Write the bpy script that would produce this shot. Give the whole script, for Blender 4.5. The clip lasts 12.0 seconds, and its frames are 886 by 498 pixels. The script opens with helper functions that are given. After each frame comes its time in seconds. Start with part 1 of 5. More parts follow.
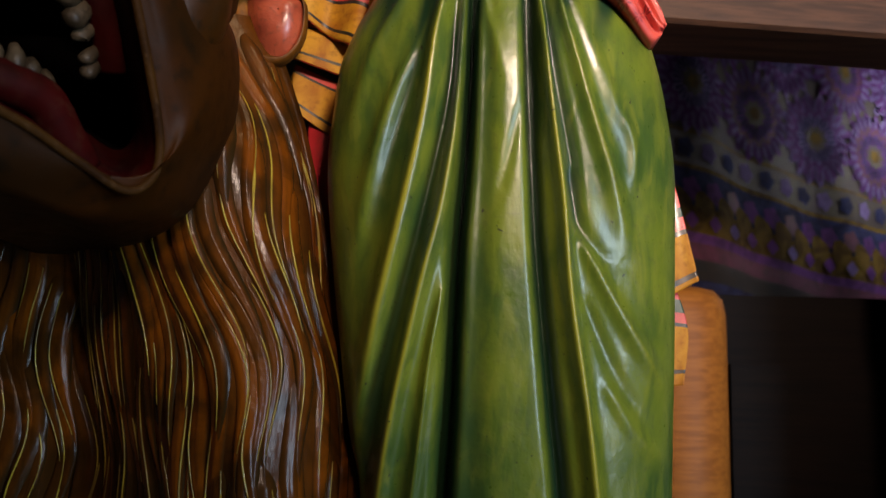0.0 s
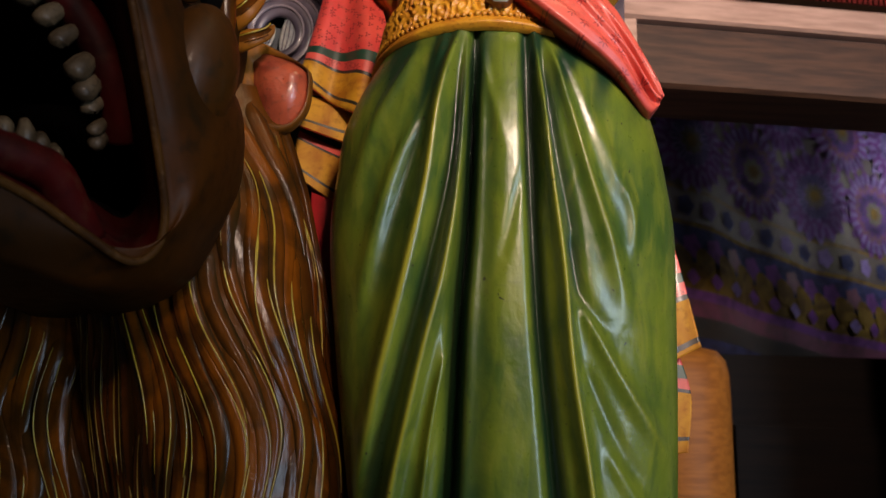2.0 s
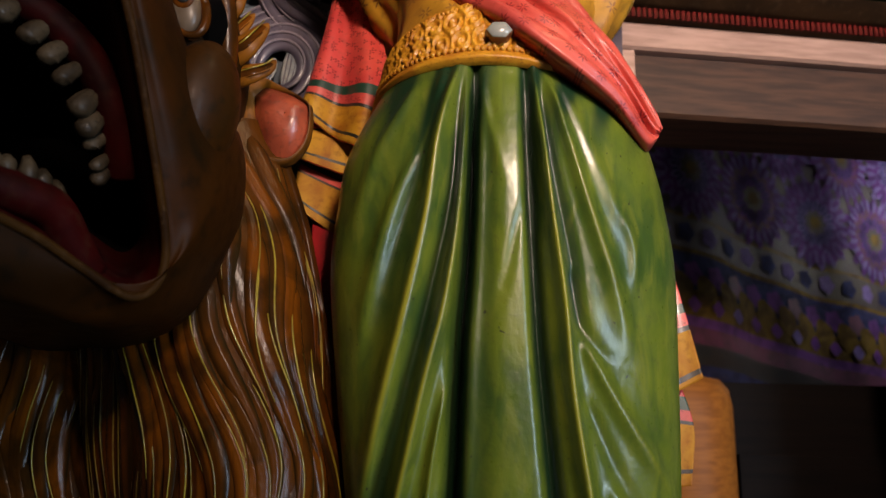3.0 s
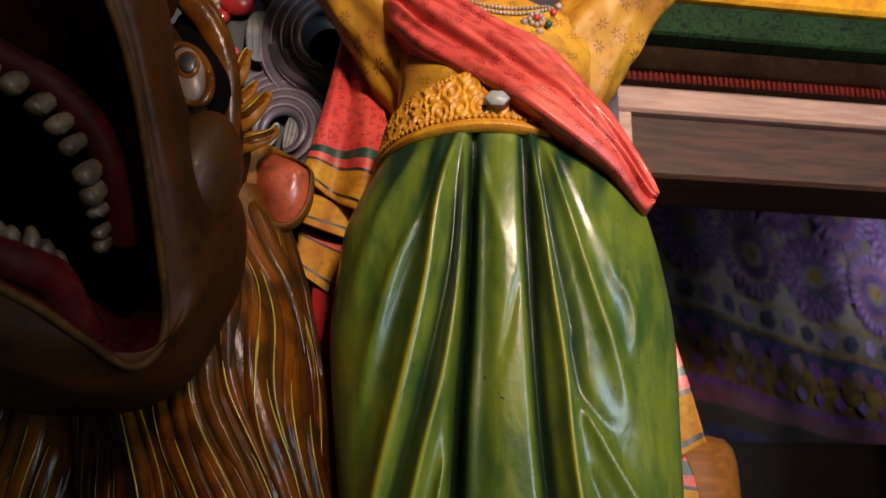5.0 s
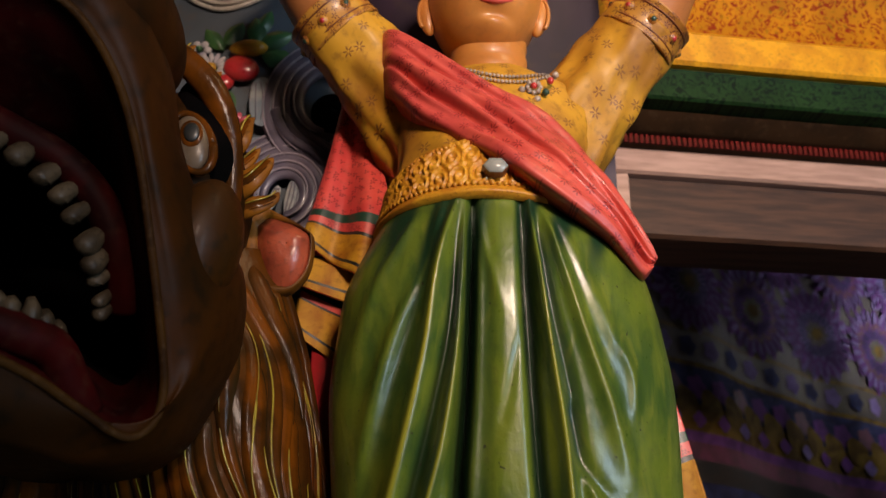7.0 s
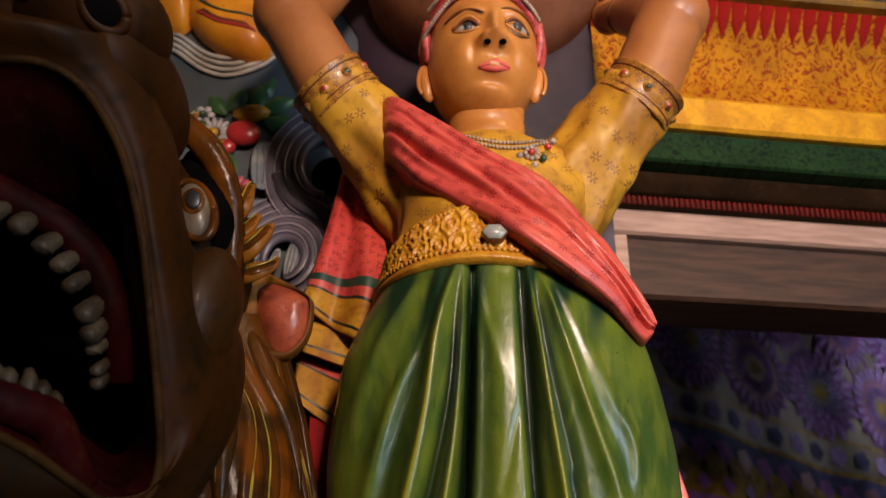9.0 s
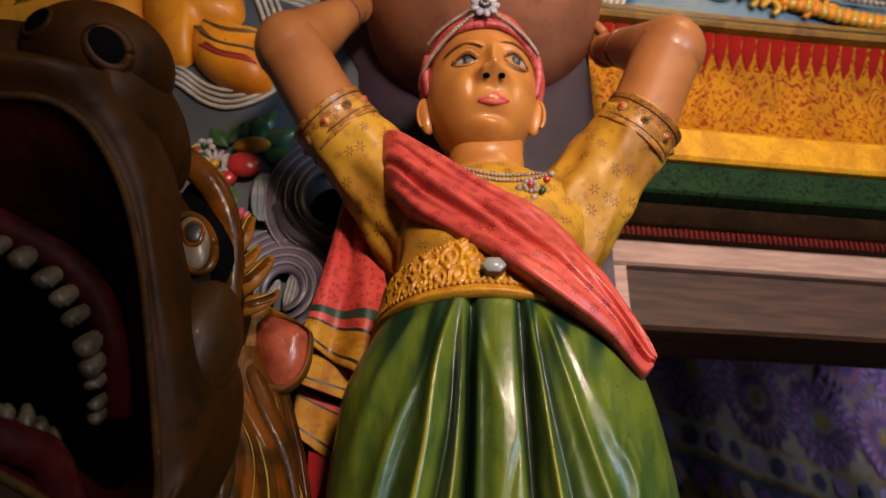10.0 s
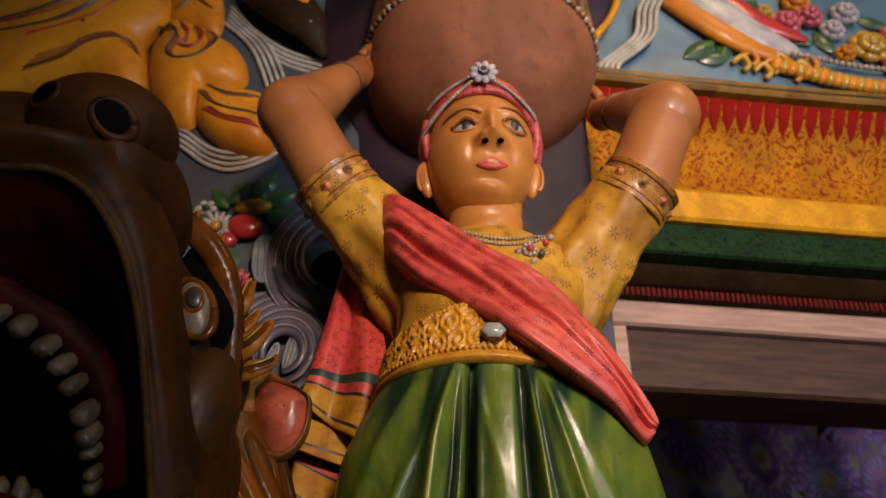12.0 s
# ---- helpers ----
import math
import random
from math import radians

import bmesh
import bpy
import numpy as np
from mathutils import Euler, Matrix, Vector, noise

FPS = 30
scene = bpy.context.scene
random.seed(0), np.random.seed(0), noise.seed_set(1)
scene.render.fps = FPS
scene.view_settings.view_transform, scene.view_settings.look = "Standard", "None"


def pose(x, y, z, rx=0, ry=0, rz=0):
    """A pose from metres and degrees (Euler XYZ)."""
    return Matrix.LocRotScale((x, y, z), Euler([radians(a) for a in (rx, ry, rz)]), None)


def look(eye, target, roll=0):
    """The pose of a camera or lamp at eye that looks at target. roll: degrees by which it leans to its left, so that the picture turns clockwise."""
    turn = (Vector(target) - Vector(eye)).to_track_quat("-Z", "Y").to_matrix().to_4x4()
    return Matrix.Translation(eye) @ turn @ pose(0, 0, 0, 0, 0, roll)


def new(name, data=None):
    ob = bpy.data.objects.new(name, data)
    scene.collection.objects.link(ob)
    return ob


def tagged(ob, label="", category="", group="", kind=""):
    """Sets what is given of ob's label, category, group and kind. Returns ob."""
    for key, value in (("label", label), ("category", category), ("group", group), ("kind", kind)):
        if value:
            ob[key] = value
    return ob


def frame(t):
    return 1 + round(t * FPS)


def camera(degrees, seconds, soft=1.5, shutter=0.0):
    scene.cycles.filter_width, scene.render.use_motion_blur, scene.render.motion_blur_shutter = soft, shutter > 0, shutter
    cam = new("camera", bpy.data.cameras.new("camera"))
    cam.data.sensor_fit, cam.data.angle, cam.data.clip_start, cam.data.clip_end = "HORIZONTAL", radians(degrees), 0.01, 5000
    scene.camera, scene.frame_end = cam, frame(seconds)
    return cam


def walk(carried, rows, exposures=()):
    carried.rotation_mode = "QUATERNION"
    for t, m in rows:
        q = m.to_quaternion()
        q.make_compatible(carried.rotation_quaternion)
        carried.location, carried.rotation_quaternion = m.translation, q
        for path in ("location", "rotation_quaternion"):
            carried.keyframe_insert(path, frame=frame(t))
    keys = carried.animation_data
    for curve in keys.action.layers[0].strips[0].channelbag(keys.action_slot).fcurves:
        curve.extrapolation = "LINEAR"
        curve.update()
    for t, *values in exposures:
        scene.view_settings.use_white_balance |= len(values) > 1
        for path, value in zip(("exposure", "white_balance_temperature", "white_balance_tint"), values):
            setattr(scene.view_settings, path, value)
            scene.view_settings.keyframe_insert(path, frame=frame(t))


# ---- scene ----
cam = camera(60.0, 12.0, soft=1.5)
cam.data.dof.use_dof, cam.data.dof.focus_distance, cam.data.dof.aperture_fstop = True, 0.80, 5.2

# seconds, eye, target, roll
PATH = [
    (0, (0.0000, 0.0000, 1.5000), (0.0000, 0.9903, 1.6392), 1.50),
    (0.5, (-0.0001, -0.0021, 1.5051), (-0.0009, 0.9859, 1.6593), 1.55),
    (1, (-0.0005, -0.0032, 1.5087), (-0.0023, 0.9821, 1.6796), 1.60),
    (1.5, (-0.0002, -0.0039, 1.5115), (-0.0031, 0.9781, 1.7004), 1.61),
    (2, (-0.0003, -0.0052, 1.5141), (-0.0042, 0.9734, 1.7201), 1.62),
    (2.5, (-0.0004, -0.0062, 1.5172), (-0.0050, 0.9688, 1.7397), 1.54),
    (3, (0.0000, -0.0075, 1.5207), (-0.0060, 0.9636, 1.7594), 1.43),
    (5, (0.0010, -0.0141, 1.5320), (-0.0075, 0.9386, 1.8359), 1.30),
    (5.5, (0.0011, -0.0155, 1.5352), (-0.0077, 0.9317, 1.8556), 1.30),
    (6, (0.0010, -0.0175, 1.5370), (-0.0079, 0.9239, 1.8742), 1.29),
    (6.5, (0.0013, -0.0195, 1.5400), (-0.0080, 0.9162, 1.8929), 1.27),
    (7, (0.0016, -0.0209, 1.5428), (-0.0084, 0.9084, 1.9121), 1.30),
    (9, (0.0020, -0.0282, 1.5534), (-0.0091, 0.8730, 1.9866), 1.24),
    (9.5, (0.0023, -0.0301, 1.5556), (-0.0089, 0.8633, 2.0049), 1.26),
    (10, (0.0021, -0.0319, 1.5581), (-0.0092, 0.8534, 2.0231), 1.23),
    (10.5, (0.0022, -0.0338, 1.5604), (-0.0094, 0.8432, 2.0408), 1.23),
    (11, (0.0022, -0.0362, 1.5630), (-0.0096, 0.8325, 2.0581), 1.22),
    (11.5, (0.0020, -0.0382, 1.5651), (-0.0098, 0.8218, 2.0754), 1.23),
    (12, (0.0015, -0.0402, 1.5673), (-0.0099, 0.8105, 2.0928), 1.19),
]
walk(cam, [(t, look(e, a, r)) for t, e, a, r in PATH],
     exposures=[(0.0, 0.42), (1.0, 0.28), (2.5, 0.14), (3.2, 0.16), (5.0, 0.28), (6.0, 0.15), (7.0, 0.02), (9.0, 0.06), (9.5, 0.10), (11.0, -0.07), (12.0, -0.16)])

# ---- light ----
world = bpy.data.worlds.new("world")
world.use_nodes = True
scene.world = world
wn = world.node_tree
sky = wn.nodes.new("ShaderNodeTexSky")
sky.sky_type, sky.sun_disc = "NISHITA", False
sky.sun_elevation, sky.sun_rotation = radians(40), radians(150)
wn.links.new(sky.outputs[0], wn.nodes["Background"].inputs[0])
wn.nodes["Background"].inputs[1].default_value = 0.1


def area_lamp(name, eye, target, w, h, watts, colour):
    data = bpy.data.lights.new(name, "AREA")
    data.shape, data.size, data.size_y, data.energy, data.color = "RECTANGLE", w, h, watts, colour
    ob = new(name, data)
    ob.matrix_world = look(eye, target)
    return ob


def spot_lamp(name, eye, target, degrees, blend, watts, colour, radius):
    data = bpy.data.lights.new(name, "SPOT")
    data.spot_size, data.spot_blend, data.energy, data.color, data.shadow_soft_size = radians(degrees), blend, watts, colour, radius
    ob = new(name, data)
    ob.matrix_world = look(eye, target)
    return ob


# added key spot, doorway daylight behind, warm fill by entablature, fill in the recess
# spot on the figure shapes the key light; no such lamp is known
spot_lamp("key_spot", (0.66, -1.50, 2.46), (0.28, 0.95, 2.18), 49, 1.0, 268, (1.0, 0.745, 0.60), 0.19)
area_lamp("door_daylight", (3.0, -2.55, 1.65), (0.10, 0.8, 1.5), 0.9, 1.9, 92, (0.62, 0.80, 1.0))
# warm fill added to brighten the entablature; no fitting hangs there
area_lamp("cornice_fill", (0.85, 0.2, 3.3), (0.5, 1.0, 2.4), 0.35, 0.35, 4.5, (1.0, 0.72, 0.40))
# small unseen fill added to brighten the right end of the cloth
area_lamp("recess_fill", (1.94, 2.42, 2.38), (1.72, 2.76, 2.16), 0.16, 0.20, 3.8, (0.94, 0.90, 0.96))


# ---- materials ----
def mat(name):
    m = bpy.data.materials.new(name)
    m.use_nodes = True
    return m, m.node_tree, m.node_tree.nodes["Principled BSDF"]


def node(nt, kind, **values):
    n = nt.nodes.new(kind)
    for key, value in values.items():
        n.inputs[key.replace("_", " ")].default_value = value
    return n


def maths(nt, op, a, b=None):
    n = nt.nodes.new("ShaderNodeMath")
    n.operation = op
    for socket, v in zip(n.inputs, (a, b)):
        if v is None:
            continue
        if isinstance(v, (int, float)):
            socket.default_value = v
        else:
            nt.links.new(v, socket)
    return n.outputs[0]


def steps(nt, value, lo, hi):
    n = nt.nodes.new("ShaderNodeMapRange")
    n.interpolation_type = "SMOOTHSTEP"
    n.inputs["From Min"].default_value, n.inputs["From Max"].default_value = lo, hi
    nt.links.new(value, n.inputs["Value"])
    return n.outputs[0]


def mix(nt, fac, a, b):
    n = nt.nodes.new("ShaderNodeMix")
    n.data_type = "RGBA"
    for socket, v in ((n.inputs[0], fac), (n.inputs[6], a), (n.inputs[7], b)):
        if isinstance(v, tuple):
            socket.default_value = (*v, 1) if len(v) == 3 else v
        elif isinstance(v, (int, float)):
            socket.default_value = v
        else:
            nt.links.new(v, socket)
    return n.outputs[2]


def coords(nt, scale=(1, 1, 1)):
    c = nt.nodes.new("ShaderNodeTexCoord")
    m = nt.nodes.new("ShaderNodeMapping")
    m.inputs["Scale"].default_value = scale
    nt.links.new(c.outputs["Object"], m.inputs[0])
    return m.outputs[0]


def noise_of(nt, vec, scale, detail=4.0, distortion=0.0):
    n = node(nt, "ShaderNodeTexNoise", Scale=scale, Detail=detail, Distortion=distortion)
    nt.links.new(vec, n.inputs["Vector"])
    return n.outputs["Fac"]


def flat_xz(nt, vec):
    s = nt.nodes.new("ShaderNodeSeparateXYZ")
    nt.links.new(vec, s.inputs[0])
    c = nt.nodes.new("ShaderNodeCombineXYZ")
    nt.links.new(s.outputs["X"], c.inputs["X"])
    nt.links.new(s.outputs["Z"], c.inputs["Y"])
    return c.outputs[0]


def motif(nt, vec, scale, petals, radius, jitter=0.7):
    """A mask of little scattered blossoms, in x and z."""
    flat = flat_xz(nt, vec)
    v = nt.nodes.new("ShaderNodeTexVoronoi")
    v.voronoi_dimensions = "2D"
    v.inputs["Scale"].default_value, v.inputs["Randomness"].default_value = scale, jitter
    nt.links.new(flat, v.inputs["Vector"])
    d = nt.nodes.new("ShaderNodeVectorMath")
    d.operation = "SUBTRACT"
    nt.links.new(flat, d.inputs[0])
    nt.links.new(v.outputs["Position"], d.inputs[1])
    s = nt.nodes.new("ShaderNodeSeparateXYZ")
    nt.links.new(d.outputs[0], s.inputs[0])
    turn = maths(nt, "ARCTAN2", s.outputs["Y"], s.outputs["X"])
    lobes = maths(nt, "COSINE", maths(nt, "MULTIPLY", turn, float(petals)))
    edge = maths(nt, "ADD", maths(nt, "MULTIPLY", lobes, 0.45), 0.55)
    dist = v.outputs["Distance"]
    out = steps(nt, maths(nt, "SUBTRACT", maths(nt, "MULTIPLY", edge, radius), dist), -0.02, 0.03)
    core = steps(nt, dist, radius * 0.12, radius * 0.3)
    return maths(nt, "MULTIPLY", out, core)


def paint(name, colour, second=None, rough=0.3, coat=0.3, bump=0.15, grain=60.0, dirt=(0.10, 0.06, 0.03), dirty=0.25, marks=None, metal=0.0, spec=0.5):
    """Brushed oil paint on plaster: two tones, dust and fine relief; marks are (colour, scale, petals, radius)."""
    m, nt, bs = mat(name)
    vec = coords(nt)
    second = second or tuple(c * 0.72 for c in colour)
    big, fine = noise_of(nt, vec, grain * 0.28, 5, 0.6), noise_of(nt, vec, grain * 2.3, 6)
    base = mix(nt, steps(nt, big, 0.36, 0.66), colour, second)
    if marks:
        base = mix(nt, motif(nt, vec, *marks[1:]), base, marks[0])
    base = mix(nt, maths(nt, "MULTIPLY", steps(nt, fine, 0.50, 0.74), dirty), base, dirt)
    nt.links.new(base, bs.inputs["Base Color"])
    nt.links.new(maths(nt, "ADD", maths(nt, "MULTIPLY", fine, 0.22), rough - 0.09), bs.inputs["Roughness"])
    bs.inputs["Coat Weight"].default_value, bs.inputs["Coat Roughness"].default_value = coat, 0.12
    bs.inputs["Metallic"].default_value, bs.inputs["Specular IOR Level"].default_value = metal, spec
    b = node(nt, "ShaderNodeBump", Strength=bump, Distance=0.002)
    nt.links.new(maths(nt, "ADD", big, maths(nt, "MULTIPLY", fine, 0.5)), b.inputs["Height"])
    nt.links.new(b.outputs[0], bs.inputs["Normal"])
    return m


def wood(name, light, dark, rough=0.5, spec=0.4):
    m, nt, bs = mat(name)
    grain = noise_of(nt, coords(nt, (2, 30, 45)), 2.2, 8, 0.35)
    fine = noise_of(nt, coords(nt, (12, 90, 160)), 2.0, 6)
    base = mix(nt, steps(nt, grain, 0.35, 0.68), light, dark)
    base = mix(nt, maths(nt, "MULTIPLY", steps(nt, fine, 0.45, 0.7), 0.2), base, tuple(c * 0.45 for c in dark))
    nt.links.new(base, bs.inputs["Base Color"])
    bs.inputs["Roughness"].default_value, bs.inputs["Specular IOR Level"].default_value = rough, spec
    b = node(nt, "ShaderNodeBump", Strength=0.3, Distance=0.002)
    nt.links.new(fine, b.inputs["Height"])
    nt.links.new(b.outputs[0], bs.inputs["Normal"])
    return m


def arabesque(name, ground, line, scale):
    """Gilded paint with a fine scrolling red line over it."""
    m, nt, bs = mat(name)
    vec = coords(nt)
    flat = flat_xz(nt, vec)
    w = node(nt, "ShaderNodeTexNoise", Scale=scale * 0.5, Detail=2.0)
    nt.links.new(flat, w.inputs["Vector"])
    warp = nt.nodes.new("ShaderNodeVectorMath")
    warp.operation = "MULTIPLY_ADD"
    nt.links.new(w.outputs["Color"], warp.inputs[0])
    warp.inputs[1].default_value = (0.035, 0.035, 0)
    nt.links.new(flat, warp.inputs[2])
    v = nt.nodes.new("ShaderNodeTexVoronoi")
    v.voronoi_dimensions, v.feature = "2D", "SMOOTH_F1"
    v.inputs["Scale"].default_value = scale
    nt.links.new(warp.outputs[0], v.inputs["Vector"])
    ring = maths(nt, "ABSOLUTE", maths(nt, "SUBTRACT", maths(nt, "FRACT", maths(nt, "MULTIPLY", v.outputs["Distance"], 2.6)), 0.5))
    lines = maths(nt, "SUBTRACT", 1.0, steps(nt, ring, 0.12, 0.22))
    broken = steps(nt, noise_of(nt, vec, scale * 1.4, 3), 0.38, 0.50)
    big = noise_of(nt, vec, 14, 5)
    base = mix(nt, steps(nt, big, 0.35, 0.7), ground, tuple(c * 0.7 for c in ground))
    base = mix(nt, maths(nt, "MULTIPLY", maths(nt, "MULTIPLY", lines, broken), 0.9), base, line)
    touch = maths(nt, "MULTIPLY", steps(nt, noise_of(nt, vec, scale * 2.2, 2), 0.60, 0.66), 0.55)
    base = mix(nt, touch, base, tuple(c * 0.45 for c in (ground[0] * 0.6, ground[1], ground[2])))
    nt.links.new(base, bs.inputs["Base Color"])
    bs.inputs["Roughness"].default_value, bs.inputs["Specular IOR Level"].default_value = 0.60, 0.08
    b = node(nt, "ShaderNodeBump", Strength=0.3, Distance=0.002)
    nt.links.new(noise_of(nt, vec, 120, 5), b.inputs["Height"])
    nt.links.new(b.outputs[0], bs.inputs["Normal"])
    return m


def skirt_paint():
    """Green gloss paint with the painter's yellow along the fold lines; shade coloured into grooves and waist, kept as
    an attribute.
    """
    m, nt, bs = mat("skirt_green")
    vec = coords(nt)
    streak = noise_of(nt, coords(nt, (22, 22, 7)), 3.0, 3, 0.6)
    strokes = noise_of(nt, coords(nt, (30, 30, 9)), 1.6, 3, 1.0)
    big, fine = noise_of(nt, vec, 9, 4, 0.4), noise_of(nt, vec, 170, 5)
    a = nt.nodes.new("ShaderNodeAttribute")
    a.attribute_name = "relief_shade"
    base = mix(nt, steps(nt, big, 0.36, 0.66), (0.115, 0.155, 0.014), (0.042, 0.082, 0.013))
    base = mix(nt, maths(nt, "MULTIPLY", steps(nt, strokes, 0.50, 0.34), 0.42), base, (0.024, 0.056, 0.014))
    base = mix(nt, maths(nt, "MULTIPLY", steps(nt, strokes, 0.54, 0.72), 0.42), base, (0.20, 0.215, 0.025))
    base = mix(nt, maths(nt, "MULTIPLY", steps(nt, streak, 0.45, 0.68), 0.4), base, (0.14, 0.175, 0.018))
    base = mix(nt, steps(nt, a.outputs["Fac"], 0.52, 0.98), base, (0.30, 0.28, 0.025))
    # shade put into the colour: grooves and waist pleats turn darker green
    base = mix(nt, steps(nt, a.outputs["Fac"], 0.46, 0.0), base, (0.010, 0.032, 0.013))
    base = mix(nt, maths(nt, "MULTIPLY", steps(nt, fine, 0.56, 0.75), 0.3), base, (0.05, 0.05, 0.015))
    base = mix(nt, steps(nt, noise_of(nt, vec, 150, 1), 0.75, 0.79), base, (0.020, 0.022, 0.010))
    nt.links.new(base, bs.inputs["Base Color"])
    nt.links.new(maths(nt, "ADD", maths(nt, "MULTIPLY", fine, 0.24), 0.20), bs.inputs["Roughness"])
    bs.inputs["Specular IOR Level"].default_value = 0.40
    bs.inputs["Coat Weight"].default_value, bs.inputs["Coat Roughness"].default_value = 0.10, 0.10
    b = node(nt, "ShaderNodeBump", Strength=0.32, Distance=0.002)
    nt.links.new(maths(nt, "ADD", maths(nt, "ADD", maths(nt, "MULTIPLY", streak, 0.25), maths(nt, "MULTIPLY", noise_of(nt, coords(nt, (1, 1, 0.55)), 48, 4, 0.6), 1.5)), maths(nt, "MULTIPLY", fine, 0.4)), b.inputs["Height"])
    nt.links.new(b.outputs[0], bs.inputs["Normal"])
    return m


def lock_paint():
    m, nt, bs = mat("lock_brown")
    vec = coords(nt)
    a = nt.nodes.new("ShaderNodeAttribute")
    a.attribute_name = "relief_shade"
    big, fine = noise_of(nt, vec, 16, 4, 0.8), noise_of(nt, coords(nt, (150, 150, 26)), 1.0, 5)
    base = mix(nt, steps(nt, big, 0.34, 0.64), (0.135, 0.036, 0.0026), (0.036, 0.0120, 0.0018))
    # painted shading: lock edges and the body between them go darker than crests
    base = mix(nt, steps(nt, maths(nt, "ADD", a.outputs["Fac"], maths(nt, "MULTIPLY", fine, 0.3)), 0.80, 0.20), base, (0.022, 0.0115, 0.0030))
    base = mix(nt, maths(nt, "MULTIPLY", steps(nt, fine, 0.5, 0.72), 0.35), base, (0.030, 0.014, 0.004))
    nt.links.new(base, bs.inputs["Base Color"])
    nt.links.new(maths(nt, "ADD", maths(nt, "MULTIPLY", fine, 0.25), 0.10), bs.inputs["Roughness"])
    bs.inputs["Specular IOR Level"].default_value = 0.13
    b = node(nt, "ShaderNodeBump", Strength=0.22, Distance=0.002)
    nt.links.new(maths(nt, "ADD", fine, noise_of(nt, vec, 130, 3)), b.inputs["Height"])
    nt.links.new(b.outputs[0], bs.inputs["Normal"])
    return m


GREEN = skirt_paint()
SKIN = paint("skin_ochre", (0.40, 0.150, 0.044), (0.31, 0.105, 0.028), 0.40, 0.12, 0.15, 40, dirt=(0.18, 0.06, 0.02), dirty=0.18)
FACE = paint("face_ochre", (0.53, 0.212, 0.044), (0.44, 0.16, 0.032), 0.38, 0.22, 0.16, 46, dirty=0.15)
SHIRT = paint("shirt_yellow", (0.56, 0.285, 0.022), (0.34, 0.145, 0.014), 0.5, 0.02, 0.32, 40, dirt=(0.16, 0.06, 0.012), dirty=0.45, marks=((0.22, 0.09, 0.018), 32.0, 6, 0.24, 1.0), spec=0.35)
ROSE = paint("sash_rose", (0.60, 0.088, 0.060), (0.46, 0.052, 0.042), 0.42, 0.12, 0.3, 44, dirt=(0.25, 0.02, 0.02), dirty=0.4, marks=((0.25, 0.016, 0.016), 50.0, 7, 0.32, 1.0))
TAIL = paint("shawl_rose", (0.66, 0.085, 0.060), (0.52, 0.045, 0.040), 0.38, 0.2, 0.2, 44, marks=((0.20, 0.010, 0.012), 95.0, 3, 0.34, 1.0))
TEETHRED = paint("teeth_red", (0.13, 0.007, 0.004), (0.08, 0.005, 0.003), 0.55, 0.0, 0.1, 60, spec=0.1)
RED = paint("cloth_red", (0.48, 0.025, 0.03), None, 0.32, 0.3, 0.12, 50)
GOLD = paint("belt_gold", (0.60, 0.29, 0.018), (0.44, 0.17, 0.012), 0.40, 0.12, 0.4, 110, dirt=(0.20, 0.045, 0.008), dirty=0.6, spec=0.4)
BAND = paint("armband_gilt", (0.44, 0.20, 0.024), (0.34, 0.13, 0.016), 0.42, 0.15, 0.35, 60, dirt=(0.15, 0.05, 0.012), dirty=0.3, marks=((0.13, 0.032, 0.010), 105.0, 5, 0.46, 0.8))
BORDER = paint("border_yellow", (0.52, 0.27, 0.02), (0.34, 0.13, 0.010), 0.52, 0.02, 0.3, 60, dirt=(0.16, 0.05, 0.01), dirty=0.5, spec=0.2)
BLACK = paint("line_black", (0.012, 0.014, 0.014), (0.02, 0.016, 0.012), 0.4, 0.2, 0.1, 60)
DARKGREEN = paint("line_green", (0.015, 0.05, 0.03), None, 0.4, 0.2, 0.1, 60)
PEARL = paint("pearl_grey", (0.46, 0.37, 0.29), (0.28, 0.21, 0.16), 0.35, 0.2, 0.15, 150, dirty=0.6)
TURBAN = paint("turban_pink", (0.58, 0.10, 0.085), (0.36, 0.03, 0.04), 0.42, 0.15, 0.6, 120, dirt=(0.16, 0.01, 0.015), dirty=0.6, marks=((0.24, 0.016, 0.02), 85.0, 4, 0.36, 0.5))
WHITE = paint("eye_white", (0.40, 0.34, 0.27), (0.34, 0.28, 0.22), 0.25, 0.25, 0.02, 40, dirty=0.1)
IRIS = paint("iris_grey", (0.05, 0.052, 0.058), (0.025, 0.026, 0.03), 0.3, 0.1, 0.02, 90)
LIP = paint("lip_pink", (0.58, 0.10, 0.075), (0.5, 0.07, 0.05), 0.45, 0.0, 0.05, 60, dirty=0.05, spec=0.25)
BROW = paint("brow_brown", (0.16, 0.045, 0.012), None, 0.4, 0.2, 0.05, 60)
JEWEL = paint("jewel_grey", (0.34, 0.33, 0.28), (0.22, 0.23, 0.21), 0.22, 0.4, 0.1, 60)
CLAY = paint("basket_clay", (0.31, 0.120, 0.060), (0.19, 0.070, 0.034), 0.62, 0.0, 0.3, 20, dirt=(0.10, 0.035, 0.02), dirty=0.4, spec=0.2)
WEAVE = paint("basket_weave", (0.30, 0.14, 0.04), (0.10, 0.035, 0.015), 0.5, 0.1, 0.5, 200)
HIDE = paint("beast_brown", (0.033, 0.0100, 0.0010), (0.0155, 0.0058, 0.0008), 0.50, 0.0, 0.6, 26, dirt=(0.005, 0.003, 0.0007), dirty=0.65, spec=0.10)
